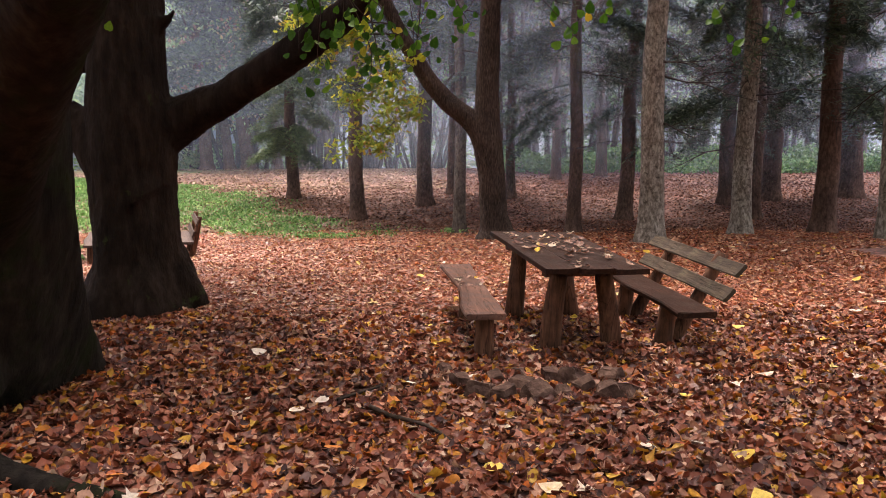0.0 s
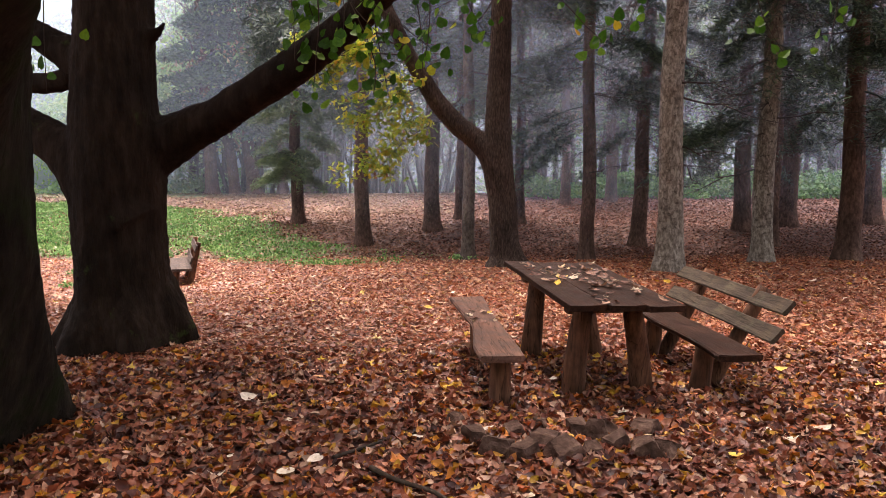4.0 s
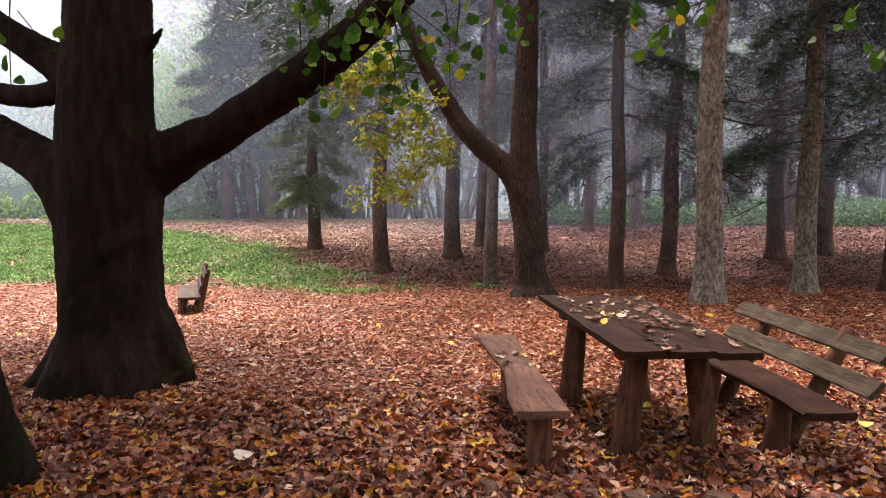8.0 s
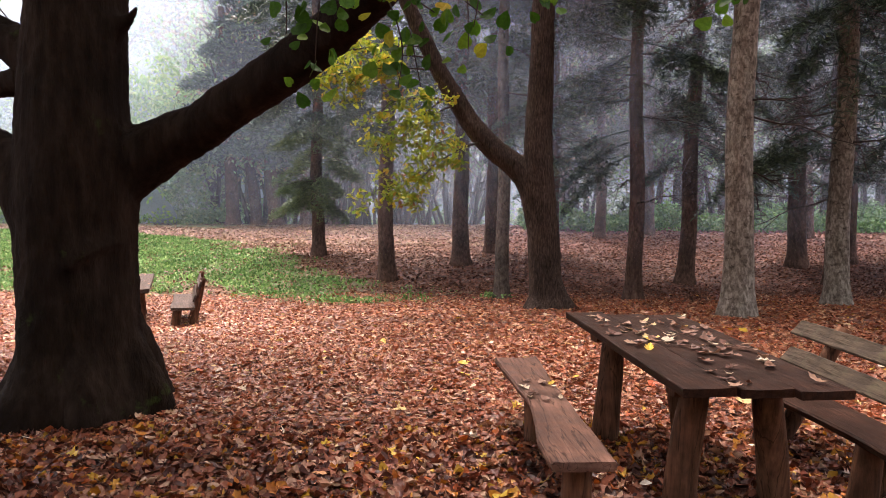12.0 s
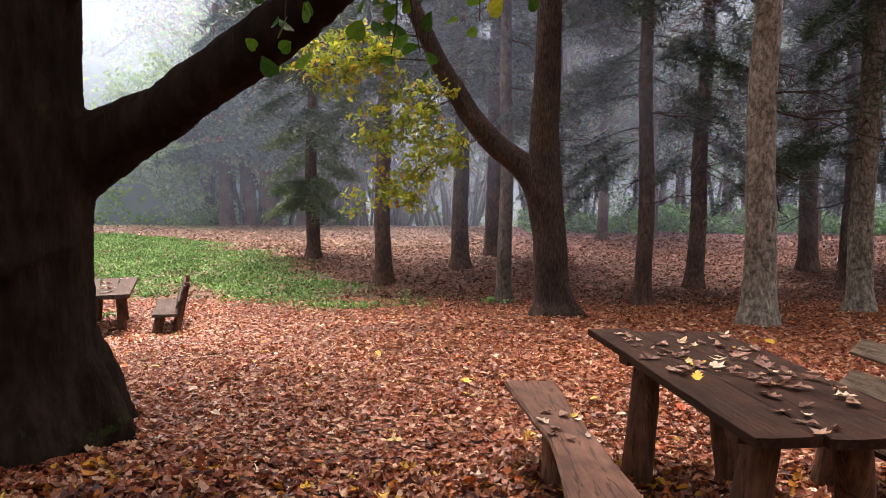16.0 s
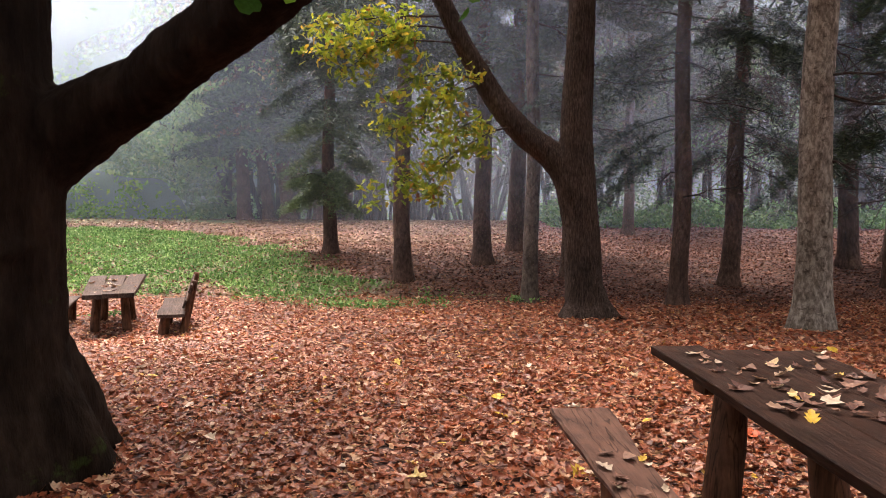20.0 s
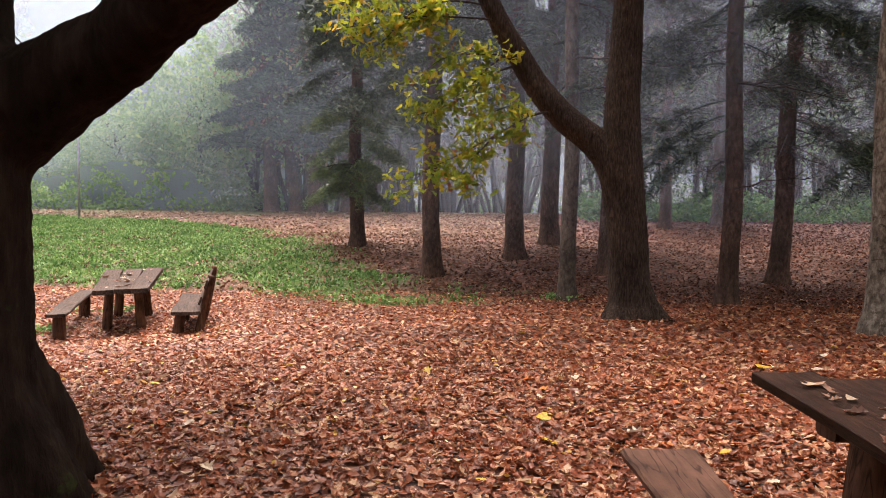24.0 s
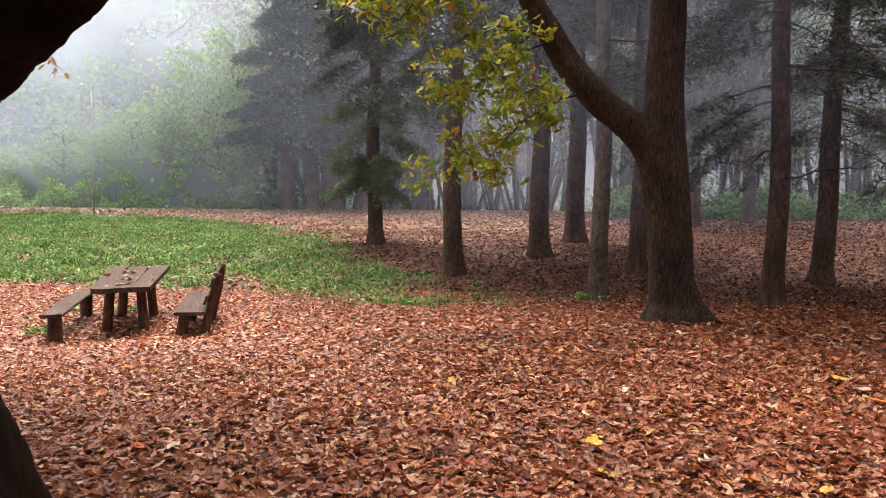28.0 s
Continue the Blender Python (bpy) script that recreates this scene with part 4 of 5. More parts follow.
conifer((8.4, 32.4), 0.85, BROWN, SPRUCE_BARK, 13, ring(113, 12, 3.4, 8), sticks=10, lift=2.0)
conifer((5.4, 17.8), 0.3, PALE, PALE_BARK, 14, ring(114, 6, 4, 8), lean=(0.02, 0), sticks=6, stubs=16, lift=1.5)
conifer((-3.5, 29.4), 0.36, BROWN, SPRUCE_BARK, 15, ring(115, 8, 4.5, 8), sticks=8, lift=2.6)
conifer((-5.8, 30.6), 0.6, BROWN, SPRUCE_BARK, 16, ring(116, 10, 4.5, 8), sticks=8, lift=1.0)
conifer((-3.35, 25.3), 0.4, BROWN, SPRUCE_BARK, 17, ring(117, 6, 5.5, 8.5), sticks=8, lift=2.6)
conifer((7.6, 24.5), 0.5, BROWN, SPRUCE_BARK, 18, ring(118, 10, 3.2, 8), sticks=8, lift=2.0)
conifer((10.5, 28.0), 0.55, BROWN, SPRUCE_BARK, 19, ring(119, 10, 3.2, 8), sticks=8, lift=2.0)

# more conifers deeper in the wood
back_rng = np.random.default_rng(125)
for i in range(10):
    u, v = back_rng.uniform(5, 32), back_rng.uniform(37, 60)
    x, y = u * ACROSS[0] + v * AHEAD[0], u * ACROSS[1] + v * AHEAD[1]
    conifer((x, y), back_rng.uniform(0.35, 0.6), "conifer deep in the misty wood", SPRUCE_BARK, 200 + i, ring(300 + i, 7, 4.5, 8), sticks=8, lift=3.0, group="conifers in the wood")

# the dark group of firs on the bank
FIRS = [fir_crown_mesh("crown", 121 + i, 3.2, 15, 3.4, 66, BANK_NEEDLES, 0.55, 0.8, 13) for i in range(2)]
for i, (x, y, lean, d) in enumerate(((-23.0, 42.5, (-0.06, 0), 0.75), (-21.9, 43.1, (-0.14, 0), 0.62), (-20.9, 43.4, (-0.1, 0), 0.8), (-19.4, 44.0, (0.02, 0), 0.6), (-18.1, 44.9, (0.05, 0), 0.55))):
    t = conifer((x, y), d, "dark fir with a wide drooping crown on the bank", SPRUCE_BARK, 30 + i, sticks=2, lean=lean, high=False, rise=12, group="firs on the bank")
    linked("crown", FIRS[i % 2], t, "dense dark green crown", pose(0, 0, 0.7 + 0.4 * (i % 3), 0, 0, 70 * i))


# broadleaved trees in the mist
def forest_stem_mesh(name, seed, tall, r, branches=9):
    rng = np.random.default_rng(seed)
    hs = np.linspace(-0.3, tall, 12)
    bend = rng.normal(0, 0.05, 2)
    main = np.array([(bend[0] * h + 0.12 * math.sin(h * 0.6 + seed), bend[1] * h, h) for h in hs])
    tubes = [tube(main, r * np.linspace(1.1, 0.25, 12), 8, 0.1, 3, seed)]
    for k in range(branches):
        i = 3 + k % 8
        a, up, l = rng.uniform(0, 2 * math.pi), rng.uniform(0.5, 1.3), rng.uniform(1.2, 3.0)
        d = np.array([math.cos(a), math.sin(a), up]) * l
        tubes.append(tube([main[i], main[i] + d * np.array([0.5, 0.5, 0.4]), main[i] + d], np.array([0.4, 0.3, 0.1]) * r, 5))
        for q in range(4):
            s = main[i] + d * np.array([0.5, 0.5, 0.4]) * rng.uniform(0.6, 1.5)
            e = np.array([rng.uniform(-0.9, 0.9), rng.uniform(-0.9, 0.9), rng.uniform(0.1, 1.0)])
            tubes.append(tube([s, s + 0.5 * e + np.array([0, 0, 0.08]), s + e], np.array([0.16, 0.1, 0.05]) * r, 4))
    return tube_mesh(name, tubes, FAR_BARK)


STEMS = [forest_stem_mesh("trunk", 131 + i, 11 + i, 0.13 + 0.03 * i, 18) for i in range(5)]
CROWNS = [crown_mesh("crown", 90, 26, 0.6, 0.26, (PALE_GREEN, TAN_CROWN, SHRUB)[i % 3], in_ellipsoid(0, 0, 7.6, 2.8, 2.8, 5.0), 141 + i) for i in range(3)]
rng = np.random.default_rng(151)
for i in range(110):
    u, v = (rng.uniform(-46, -12), rng.uniform(64, 84)) if i % 4 == 0 else (rng.uniform(-14, 32), 47.5 + 24 * rng.uniform(0, 1) ** 1.4)
    x, y = u * ACROSS[0] + v * AHEAD[0], u * ACROSS[1] + v * AHEAD[1]
    t = thing("forest_tree", "slim grey forest tree, faint in the mist", "tree", (x, y, z_at(x, y)), "trees in the misty wood", float(rng.uniform(0, 360)))
    linked("trunk", STEMS[i % 5], t)
    if i % 3 == 0 or i % 5 == 0:
        linked("crown", CROWNS[(i // 3) % 3], t, "thin misty crown")

def bare_tree_mesh(name, seed, tall):
    """A slim leafless tree: stem, boughs, branches and twigs."""
    rng = np.random.default_rng(seed)
    tubes = []

    def grow(p, d, length, r, level):
        bend = rng.normal(0, 0.12, 3) * length
        q = p + 0.5 * length * d + bend * 0.5
        e = p + length * d + bend
        tubes.append(tube([p, q, e], [r, 0.75 * r, 0.45 * r], (7, 5, 4, 3)[level], capped=False))
        if level == 3:
            return
        for f in np.linspace(0.3 if level == 0 else 0.25, 0.98, (13, 6, 4)[level]):
            s = p + (q - p) * 2 * f if f < 0.5 else q + (e - q) * (2 * f - 1)
            side = rng.normal(0, 1, 3)
            side = side - d * side.dot(d)
            side /= np.linalg.norm(side)
            w = d * rng.uniform(0.35, 0.9) + side * rng.uniform(0.6, 1.0) + np.array([0, 0, 0.15])
            w /= np.linalg.norm(w)
            grow(s, w, length * rng.uniform(0.24, 0.42) * (1.15 - 0.5 * f), r * (0.42, 0.5, 0.5)[level] * (1.1 - 0.5 * f), level + 1)

    grow(np.array([0, 0, -0.3]), np.array([rng.normal(0, 0.06), rng.normal(0, 0.06), 1.0]), tall, 0.012 * tall, 0)
    return tube_mesh(name, tubes, FAR_BARK)


BARE = [bare_tree_mesh("trunk", 161 + i, 9.0 + 1.3 * i) for i in range(4)]
rng = np.random.default_rng(163)
for i in range(84):
    u, v = (rng.uniform(-15, 27), rng.uniform(47, 57)) if i % 2 else (rng.uniform(-14, 4), rng.uniform(49, 60))
    x, y = u * ACROSS[0] + v * AHEAD[0], u * ACROSS[1] + v * AHEAD[1]
    t = thing("bare_tree", "slim leafless tree with fine grey twigs in mist", "tree", (x, y, z_at(x, y)), "bare trees behind the bank", float(rng.uniform(0, 360)))
    linked("trunk", BARE[i % 4], t)

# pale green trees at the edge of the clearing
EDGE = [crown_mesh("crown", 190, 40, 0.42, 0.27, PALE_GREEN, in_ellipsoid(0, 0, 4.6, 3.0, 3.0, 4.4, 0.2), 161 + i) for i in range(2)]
for i, (u, v, s) in enumerate(((-16.2, 49.6, 1.15), (-18.6, 51, 0.85), (-20.8, 49.8, 0.72), (-23.2, 51, 0.62), (-26, 51.5, 0.6), (-29, 52, 0.5), (-32, 54, 0.5), (-37, 54, 0.6), (-21, 62, 1.4), (-28, 63, 1.5), (-34, 65, 1.4), (-42, 63, 1.4))):
    x, y = u * ACROSS[0] + v * AHEAD[0], u * ACROSS[1] + v * AHEAD[1]
    t = thing("broadleaf_tree", "pale green broadleaf tree veiled in mist", "tree", (x, y, z_at(x, y)), "trees at the clearing's edge", 50.0 * i)
    linked("trunk", STEMS[i % 5], t, "", Matrix.Diagonal((0.8 * s, 0.8 * s, 0.5 * s, 1)))
    linked("crown", EDGE[i % 2], t, "pale green leafy crown", Matrix.Translation((0, 0, -0.6)) @ Matrix.Diagonal((s, s, s, 1)))

# tall thin trees behind them
for i, (u, v, s) in enumerate(((-17, 63, 1.5), (-22, 70, 1.7), (-27, 66, 1.6), (-33, 71, 1.7), (-38, 67, 1.6), (-44, 70, 1.7), (-50, 66, 1.6), (-13, 68, 1.7), (-30, 76, 1.9), (-20, 76, 1.9), (-40, 76, 1.9))):
    x, y = u * ACROSS[0] + v * AHEAD[0], u * ACROSS[1] + v * AHEAD[1]
    t = thing("broadleaf_tree", "tall thin tree with tan leaves, faint in the mist", "tree", (x, y, z_at(x, y)), "trees in the misty wood", 70.0 * i)
    linked("trunk", STEMS[i % 5], t, "", Matrix.Diagonal((s, s, s, 1)))
    linked("crown", CROWNS[i % 2], t, "thin misty crown", Matrix.Diagonal((1.2 * s, 1.2 * s, s, 1)))

# unseen trees added round and behind the picnic place to block low sky light
for i in range(30):
    a = radians(-155 + 10.5 * i)
    r = 15 + 5 * ((i * 7) % 5) / 4
    if -40 < math.degrees(a) % 360 - 360 < -30:
        continue
    x, y = 0.5 + r * math.cos(a), 2.0 + r * math.sin(a)
    if y > 7 or (x > 0 and y > 3):
        continue
    if i % 2:
        conifer((x, y), 0.45, BROWN, SPRUCE_BARK, 400 + i, ring(500 + i, 10, 2.5, 7), sticks=2, group="conifers behind the picnic place")
    t = thing("broadleaf_tree", "unseen broadleaf tree added behind the picnic place to block sky light", "tree", (x * 1.15, y * 1.15, 0), "trees behind the picnic place", 50.0 * i)
    linked("trunk", STEMS[i % 5], t)
    linked("crown", EDGE[i % 2], t, "green leafy crown", Matrix.Translation((0, 0, 0.8)) @ Matrix.Diagonal((1.15, 1.15, 1.25, 1)))

# undergrowth along the bank
def undergrowth(name, label, u0, u1, v0, v1, count, tall, mat, seed, big=1.0):
    rng = np.random.default_rng(seed)
    u, v = rng.uniform(u0, u1, count), rng.uniform(v0, v1, count)
    x, y = u * ACROSS[0] + v * AHEAD[0], u * ACROSS[1] + v * AHEAD[1]
    lump = 0.55 + 0.3 * np.sin(1.1 * u + seed) + 0.25 * np.sin(2.7 * u + 1.3 * v)
    z = height(x, y) + tall * np.clip(lump, 0.15, 1.2) * rng.uniform(0, 1, count) ** 0.7
    a, b = scatter(CARD_LEAF, CARD_FACES, np.stack([x, y, z], -1), big * rng.uniform(0.14, 0.34, count), turns(rng, count, 0.8), rng)
    tagged(new(name, np_mesh(name, a, b, mat)), label, "undergrowth", kind="stuff")


undergrowth("undergrowth", "green undergrowth on the bank behind the trees", 4.5, 32, 40.5, 46.5, 32000, 1.3, SHRUB, 171)
undergrowth("thicket", "tall thin thicket of saplings behind the bank", 6, 40, 51, 58, 9000, 6.0, SHRUB, 173)
undergrowth("thicket", "far thicket closing the wood in the mist", -60, 55, 66, 74, 15000, 5.0, SHRUB, 174, 2.2)
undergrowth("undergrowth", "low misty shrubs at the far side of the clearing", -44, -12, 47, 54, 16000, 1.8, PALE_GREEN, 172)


# ---------------------------------------------------------------- picnic furniture
def part(name, bm, mat, parent, label="", m=None):
    me = bpy.data.meshes.new(name)
    bm.to_mesh(me)
    bm.free()
    me.materials.append(mat)
    return linked(name, me, parent, label, m)


def board(length, width, thick, seed, wave=0.015, wane=0.0, cuts=14, taper=0.0, worn=0.012, edges=None):
    """A sawn board along y with a waney edge, worn arrises and a slightly cupped face; its top face at z = 0."""
    bm = bmesh.new()
    rows = []
    for i in range(cuts + 1):
        f = i / cuts
        y = (f - 0.5) * length
        wl = width / 2 * (1 + taper * (f - 0.5)) + wave * noise.noise((f * 4, seed, 0.3)) + wane * math.sin(f * 7.5 + seed)
        wr = width / 2 * (1 + taper * (f - 0.5)) + wave * noise.noise((f * 4, seed, 7.3)) - 0.5 * wane * math.sin(f * 7.5 + seed)
        if edges:
            wl = float(np.interp(y, edges[0], edges[1])) + 0.006 * noise.noise((f * 14, seed, 0.3))
            wr = float(np.interp(y, edges[0], edges[2])) + 0.006 * noise.noise((f * 14, seed, 7.3))
        e = 0.012 * noise.noise((seed, f * 2, 1.0))
        b = min(worn, thick * 0.25)
        prof = [(-wl + b, 0), (-wl * 0.4, -0.003), (wr * 0.4, -0.003), (wr - b, 0), (wr, -b), (wr - b * 0.5, -thick + b), (wr - b * 1.5, -thick), (-wl + b * 1.5, -thick), (-wl + b * 0.5, -thick + b), (-wl, -b)]
        rows.append([bm.verts.new((x, y + (0.01 * noise.noise((x * 9, seed, 2)) if i in (0, cuts) else 0), z + e)) for x, z in prof])
    k = len(rows[0])
    for a, b in zip(rows, rows[1:]):
        for j in range(k):
            bm.faces.new((a[j], a[(j + 1) % k], b[(j + 1) % k], b[j]))
    bm.faces.new(rows[0])
    bm.faces.new(rows[-1][::-1])
    bmesh.ops.recalc_face_normals(bm, faces=bm.faces[:])
    return bm


def log(p0, p1, r0, r1, seed, square=0.0):
    """A peeled log or hewn post between two points."""
    pts = curve_through([p0, (np.array(p0) + np.array(p1)) / 2 + 0.012 * np.array([math.sin(seed), math.cos(seed), 0]), p1], 10)
    v, f = tube(pts, np.linspace(r0, r1, 10), 14, 0.09, 7, seed)
    bm = bmesh.new()
    vs = [bm.verts.new(p) for p in v]
    for q in f:
        bm.faces.new([vs[i] for i in dict.fromkeys(q)])
    for q in bm.faces:
        q.smooth = True
    bmesh.ops.recalc_face_normals(bm, faces=bm.faces[:])
    return bm


def picnic_table(name_label, at, turn, length, width, top, mat, boards, seed, tilt=0.0, stance=0.31, skew=0.0, legs=None, fan=0.0, thick=0.055):
    t = tagged(new("picnic_table"), name_label, "table", "picnic tables")
    t.matrix_basis = pose(*at, tilt, 0, turn)
    rng = np.random.default_rng(seed)
    w = width / boards
    for i in range(boards):
        l = length + rng.uniform(-0.07, 0.05)
        b = board(l, w - 0.003, thick, seed + 3 * i, 0.004, worn=0.004)
        part("board", b, mat, t, "", pose(-width / 2 + w * (i + 0.5), rng.uniform(-0.02, 0.02) + skew * (1 - 2 * i / (boards - 1)), top + rng.uniform(-0.002, 0.002), 0, 0, -fan * (i - (boards - 1) / 2)))
    for s in (-1, 1):
        b = board(width * 0.8, 0.13, 0.07, seed + 40 + s, 0.006)
        part("crossbeam", b, LOG_WOOD, t, "thick hewn beam under the boards", pose(0, s * length * 0.32, top - 0.058, 0, 0, 90))
        for q in () if legs else (-1, 1):
            part("leg", log((q * width * stance, s * length * 0.31, -0.12), (q * width * (stance - 0.06), s * length * 0.29, top - 0.1), 0.077, 0.064, seed + s + 2 * q), LOG_WOOD, t, "splayed log leg")
    for i, (x0, y0, x1, y1) in enumerate(legs or ()):
        part("leg", log((x0, y0, -0.14), (x1, y1, top - 0.1), 0.098, 0.074, seed + 2.3 * i), LOG_WOOD, t, "splayed log leg")
    return t


def log_bench(label, at, turn, length, width, top, mat, seed, wane=0.03, r=0.095, tilt=0.0, legs=None, edges=None):
    t = tagged(new("log_bench"), label, "bench", "plank benches")
    t.matrix_basis = pose(*at, tilt, 0, turn)
    part("seat", board(length, width, 0.05, seed, 0.02, wane, 28, edges=edges), mat, t, "thick waney plank", pose(0, 0, top))
    for i, y in enumerate(legs or (-0.4 * length - 0.04, 0.4 * length - 0.04)):
        part("leg", log((0.02, y, -0.14), (0.02, y, top - 0.045), r + 0.008, r, seed + 2 * i - 1), LOG_WOOD, t, "stout log leg")
    return t


def back_bench(label, at, turn, length, seat_w, seat_z, mat, back_mat, seed, boards, posts, lean, legs=(-0.58, 0.62)):
    """Bench with backrest boards on posts that lean away from the table (towards +x). boards: (across, top height, from, to)."""
    t = tagged(new("backrest_bench"), label, "bench", "benches with backrest")
    t.matrix_basis = pose(*at, 0, 0, turn)
    part("seat", board(length, seat_w, 0.05, seed, 0.012, 0.012, 16), mat, t, "dark seat plank", pose(0, 0, seat_z))
    s, c = math.sin(radians(lean)), math.cos(radians(lean))
    across, top = boards[-1][0] + 0.045 * c, boards[-1][1] - 0.045 * s
    for i, y in enumerate(posts):
        foot = across - (top + 0.12) * s / c * 0.62
        part("post", log((foot, y, -0.12), (across + 0.03 * s, y, top + 0.04), 0.068, 0.05, seed + i), LOG_WOOD, t, "leaning backrest post")
        part("leg", log((-seat_w * 0.42, legs[i], -0.12), (-seat_w * 0.2, legs[i], seat_z - 0.045), 0.085, 0.07, seed + 5 * i), LOG_WOOD, t, "log leg")
    for k, (x, z, y0, y1) in enumerate(boards):
        b = board(y1 - y0, 0.13, 0.035, seed + 20 + k, 0.006)
        part("back_board", b, back_mat, t, "weathered backrest board with moss", pose(x - 0.065 * s, (y0 + y1) / 2, z - 0.065 * c, 0, lean - 90, 0))
    return t


table_near = picnic_table("dark wet wooden picnic table strewn with leaves", (-0.02, 8.5, 0), 21.5, 2.14, 0.83, 0.772, DARK_TOP, 3, 5, 2.1, skew=0.04, legs=((-0.27, -0.66, -0.22, -0.74), (0.33, -0.6, 0.15, -0.78), (-0.31, 0.5, -0.24, 0.53), (0.3, 0.48, 0.2, 0.53)), thick=0.045)
bench_near = log_bench("worn pinkish plank bench on log legs", (-0.818, 8.275, 0), 18.5, 2.21, 0.32, 0.425, BENCH_WOOD, 7, 0.0, 0.078, 2.1, (-0.88, 0.41), ((-1.15, -1.0, -0.8, -0.5, -0.1, 0.4, 1.1), (0.155, 0.172, 0.178, 0.14, 0.1, 0.135, 0.18), (0.16, 0.16, 0.163, 0.155, 0.147, 0.133, 0.16)))
back_bench("dark wooden bench with leaning mossy backrest", (0.85, 8.575, 0), 16.5, 2.12, 0.32, 0.4, DARK_TOP, MOSSY_WOOD, 9, ((0.25, 0.6, -1.14, 1.02), (0.41, 0.765, -0.97, 1.2)), (-0.4, 0.69), 42)

zt = -0.54
table_far = picnic_table("grey-brown picnic table with leaves on it", (-9.78, 16.1, zt), 36.0, 2.75, 0.84, 0.72, GREY_WOOD, 3, 15, 1.0, 0.3, skew=-0.06, fan=2.2, thick=0.07)
log_bench("grey plank bench on stout legs", (-10.20, 15.35, zt), 34.8, 2.78, 0.27, 0.42, GREY_WOOD, 17, 0.012, 0.085)
back_bench("grey wooden bench with upright backrest", (-8.52, 15.98, zt), 33.0, 2.2, 0.4, 0.42, GREY_WOOD, GREY_WOOD, 19, ((0.2, 0.62, -1.0, 1.1), (0.29, 0.86, -1.1, 1.0)), (-0.75, 0.75), 20, (-0.8, 0.8))


# ---------------------------------------------------------------- stones, sticks, pole
def stone(at, size, seed):
    bm = bmesh.new()
    bmesh.ops.create_icosphere(bm, subdivisions=3, radius=1.0)
    for v in bm.verts:
        q = v.co.copy()
        k = 1 + 0.25 * noise.noise(q * 1.1 + Vector((seed, 0, 0))) + 0.1 * noise.noise(q * 3 + Vector((0, seed, 0)))
        for ax, lim in ((Vector((1, 0.2, 0.1)), 0.6), (Vector((-0.3, 1, 0.2)), 0.58), (Vector((0.1, -0.2, 1)), 0.5), (Vector((-1, 0.1, 0.3)), 0.62), (Vector((0.2, -1, 0.3)), 0.6)):
            d = q.dot(ax.normalized())
            if d > lim:
                q = q - ax.normalized() * (d - lim) * 0.97
        v.co = Vector((q.x * size * 1.15 * k, q.y * size * 0.95 * k, q.z * size * 0.85 * k))
    me = bpy.data.meshes.new("stone")
    bm.to_mesh(me)
    bm.free()
    me.materials.append(STONE)
    ob = new("stone", me)
    ob.matrix_basis = pose(at[0], at[1], size * 0.36, 14 * math.sin(seed * 3), 12 * math.cos(seed * 5), 57 * seed)
    return tagged(ob, "rough dark stone of an old fire ring among leaves", "stone", "stones of the fire ring")


for i, (x, y, s) in enumerate(((-0.63, 6.95, 0.07), (-0.42, 6.62, 0.1), (-0.26, 6.42, 0.12), (-0.08, 6.4, 0.11), (-0.2, 6.75, 0.09), (0.02, 6.63, 0.1), (0.14, 6.43, 0.13), (0.18, 6.93, 0.09), (0.32, 6.9, 0.11), (0.43, 6.7, 0.1), (0.6, 6.58, 0.12), (0.61, 7.03, 0.1), (0.3, 6.53, 0.08), (-0.07, 6.98, 0.07), (0.72, 6.62, 0.1))):
    stone((x - 0.1, y - 0.1), 1.06 * s, i + 1.0)


def stick(points, r, label):
    c = curve_through(points, 18)
    c[:, 2] = height(c[:, 0], c[:, 1]) + 0.035
    return tagged(new("stick", tube_mesh("stick", [tube(c, np.linspace(r, r * 0.5, 18), 8, 0.2, 9)], TWIG)), label, "stick")


stick([(-0.98, 5.85, 0), (-0.8, 5.72, 0), (-0.55, 5.6, 0), (-0.34, 5.38, 0)], 0.018, "dark fallen stick lying in leaves")
stick([(-1.24, 5.95, 0), (-1.13, 6.15, 0), (-1.02, 6.36, 0)], 0.014, "thin grey fallen stick on leaves")

px, py = -27.2, 33.4
pole = new("pole", tube_mesh("pole", [tube([(0, 0, -0.3), (0.02, 0, 2.5), (0.0, 0, 5.6)], [0.045, 0.04, 0.035], 8)], POLE))
pole.matrix_basis = pose(px, py, z_at(px, py))
tagged(pole, "thin grey pole at the edge of the grass", "pole")


# ---------------------------------------------------------------- single leaves
def leaf_mesh(name, template, faces, mat, seed, curl=0.35):
    rng = np.random.default_rng(seed)
    a, b = scatter(template, faces, np.zeros((1, 3)), [1.0], np.eye(3)[None], rng, curl)
    return np_mesh(name, a, b, mat)


FALLEN = [leaf_mesh("leaf", *s, BRIGHT, 181 + i) for i, s in enumerate(((OAK_LEAF, OAK_FACES), (MAPLE_LEAF, MAPLE_FACES), (HEART_LEAF, HEART_FACES)))]
rng = np.random.default_rng(191)
for i in range(400):
    v = 2.2 + 14 * rng.uniform(0, 1) ** 1.4 if i < 280 else rng.uniform(8.5, 15.5)
    u = rng.uniform(-0.62, 0.6) * (v + 1)
    x, y = u * ACROSS[0] + v * AHEAD[0], u * ACROSS[1] + v * AHEAD[1]
    s = rng.uniform(0.07, 0.13)
    m = pose(x, y, z_at(x, y) + 0.035, rng.normal(0, 14), rng.normal(0, 14), rng.uniform(0, 360)) @ Matrix.Diagonal((s, s, s, 1))
    linked("leaf", FALLEN[i % 3], ground, "", m)

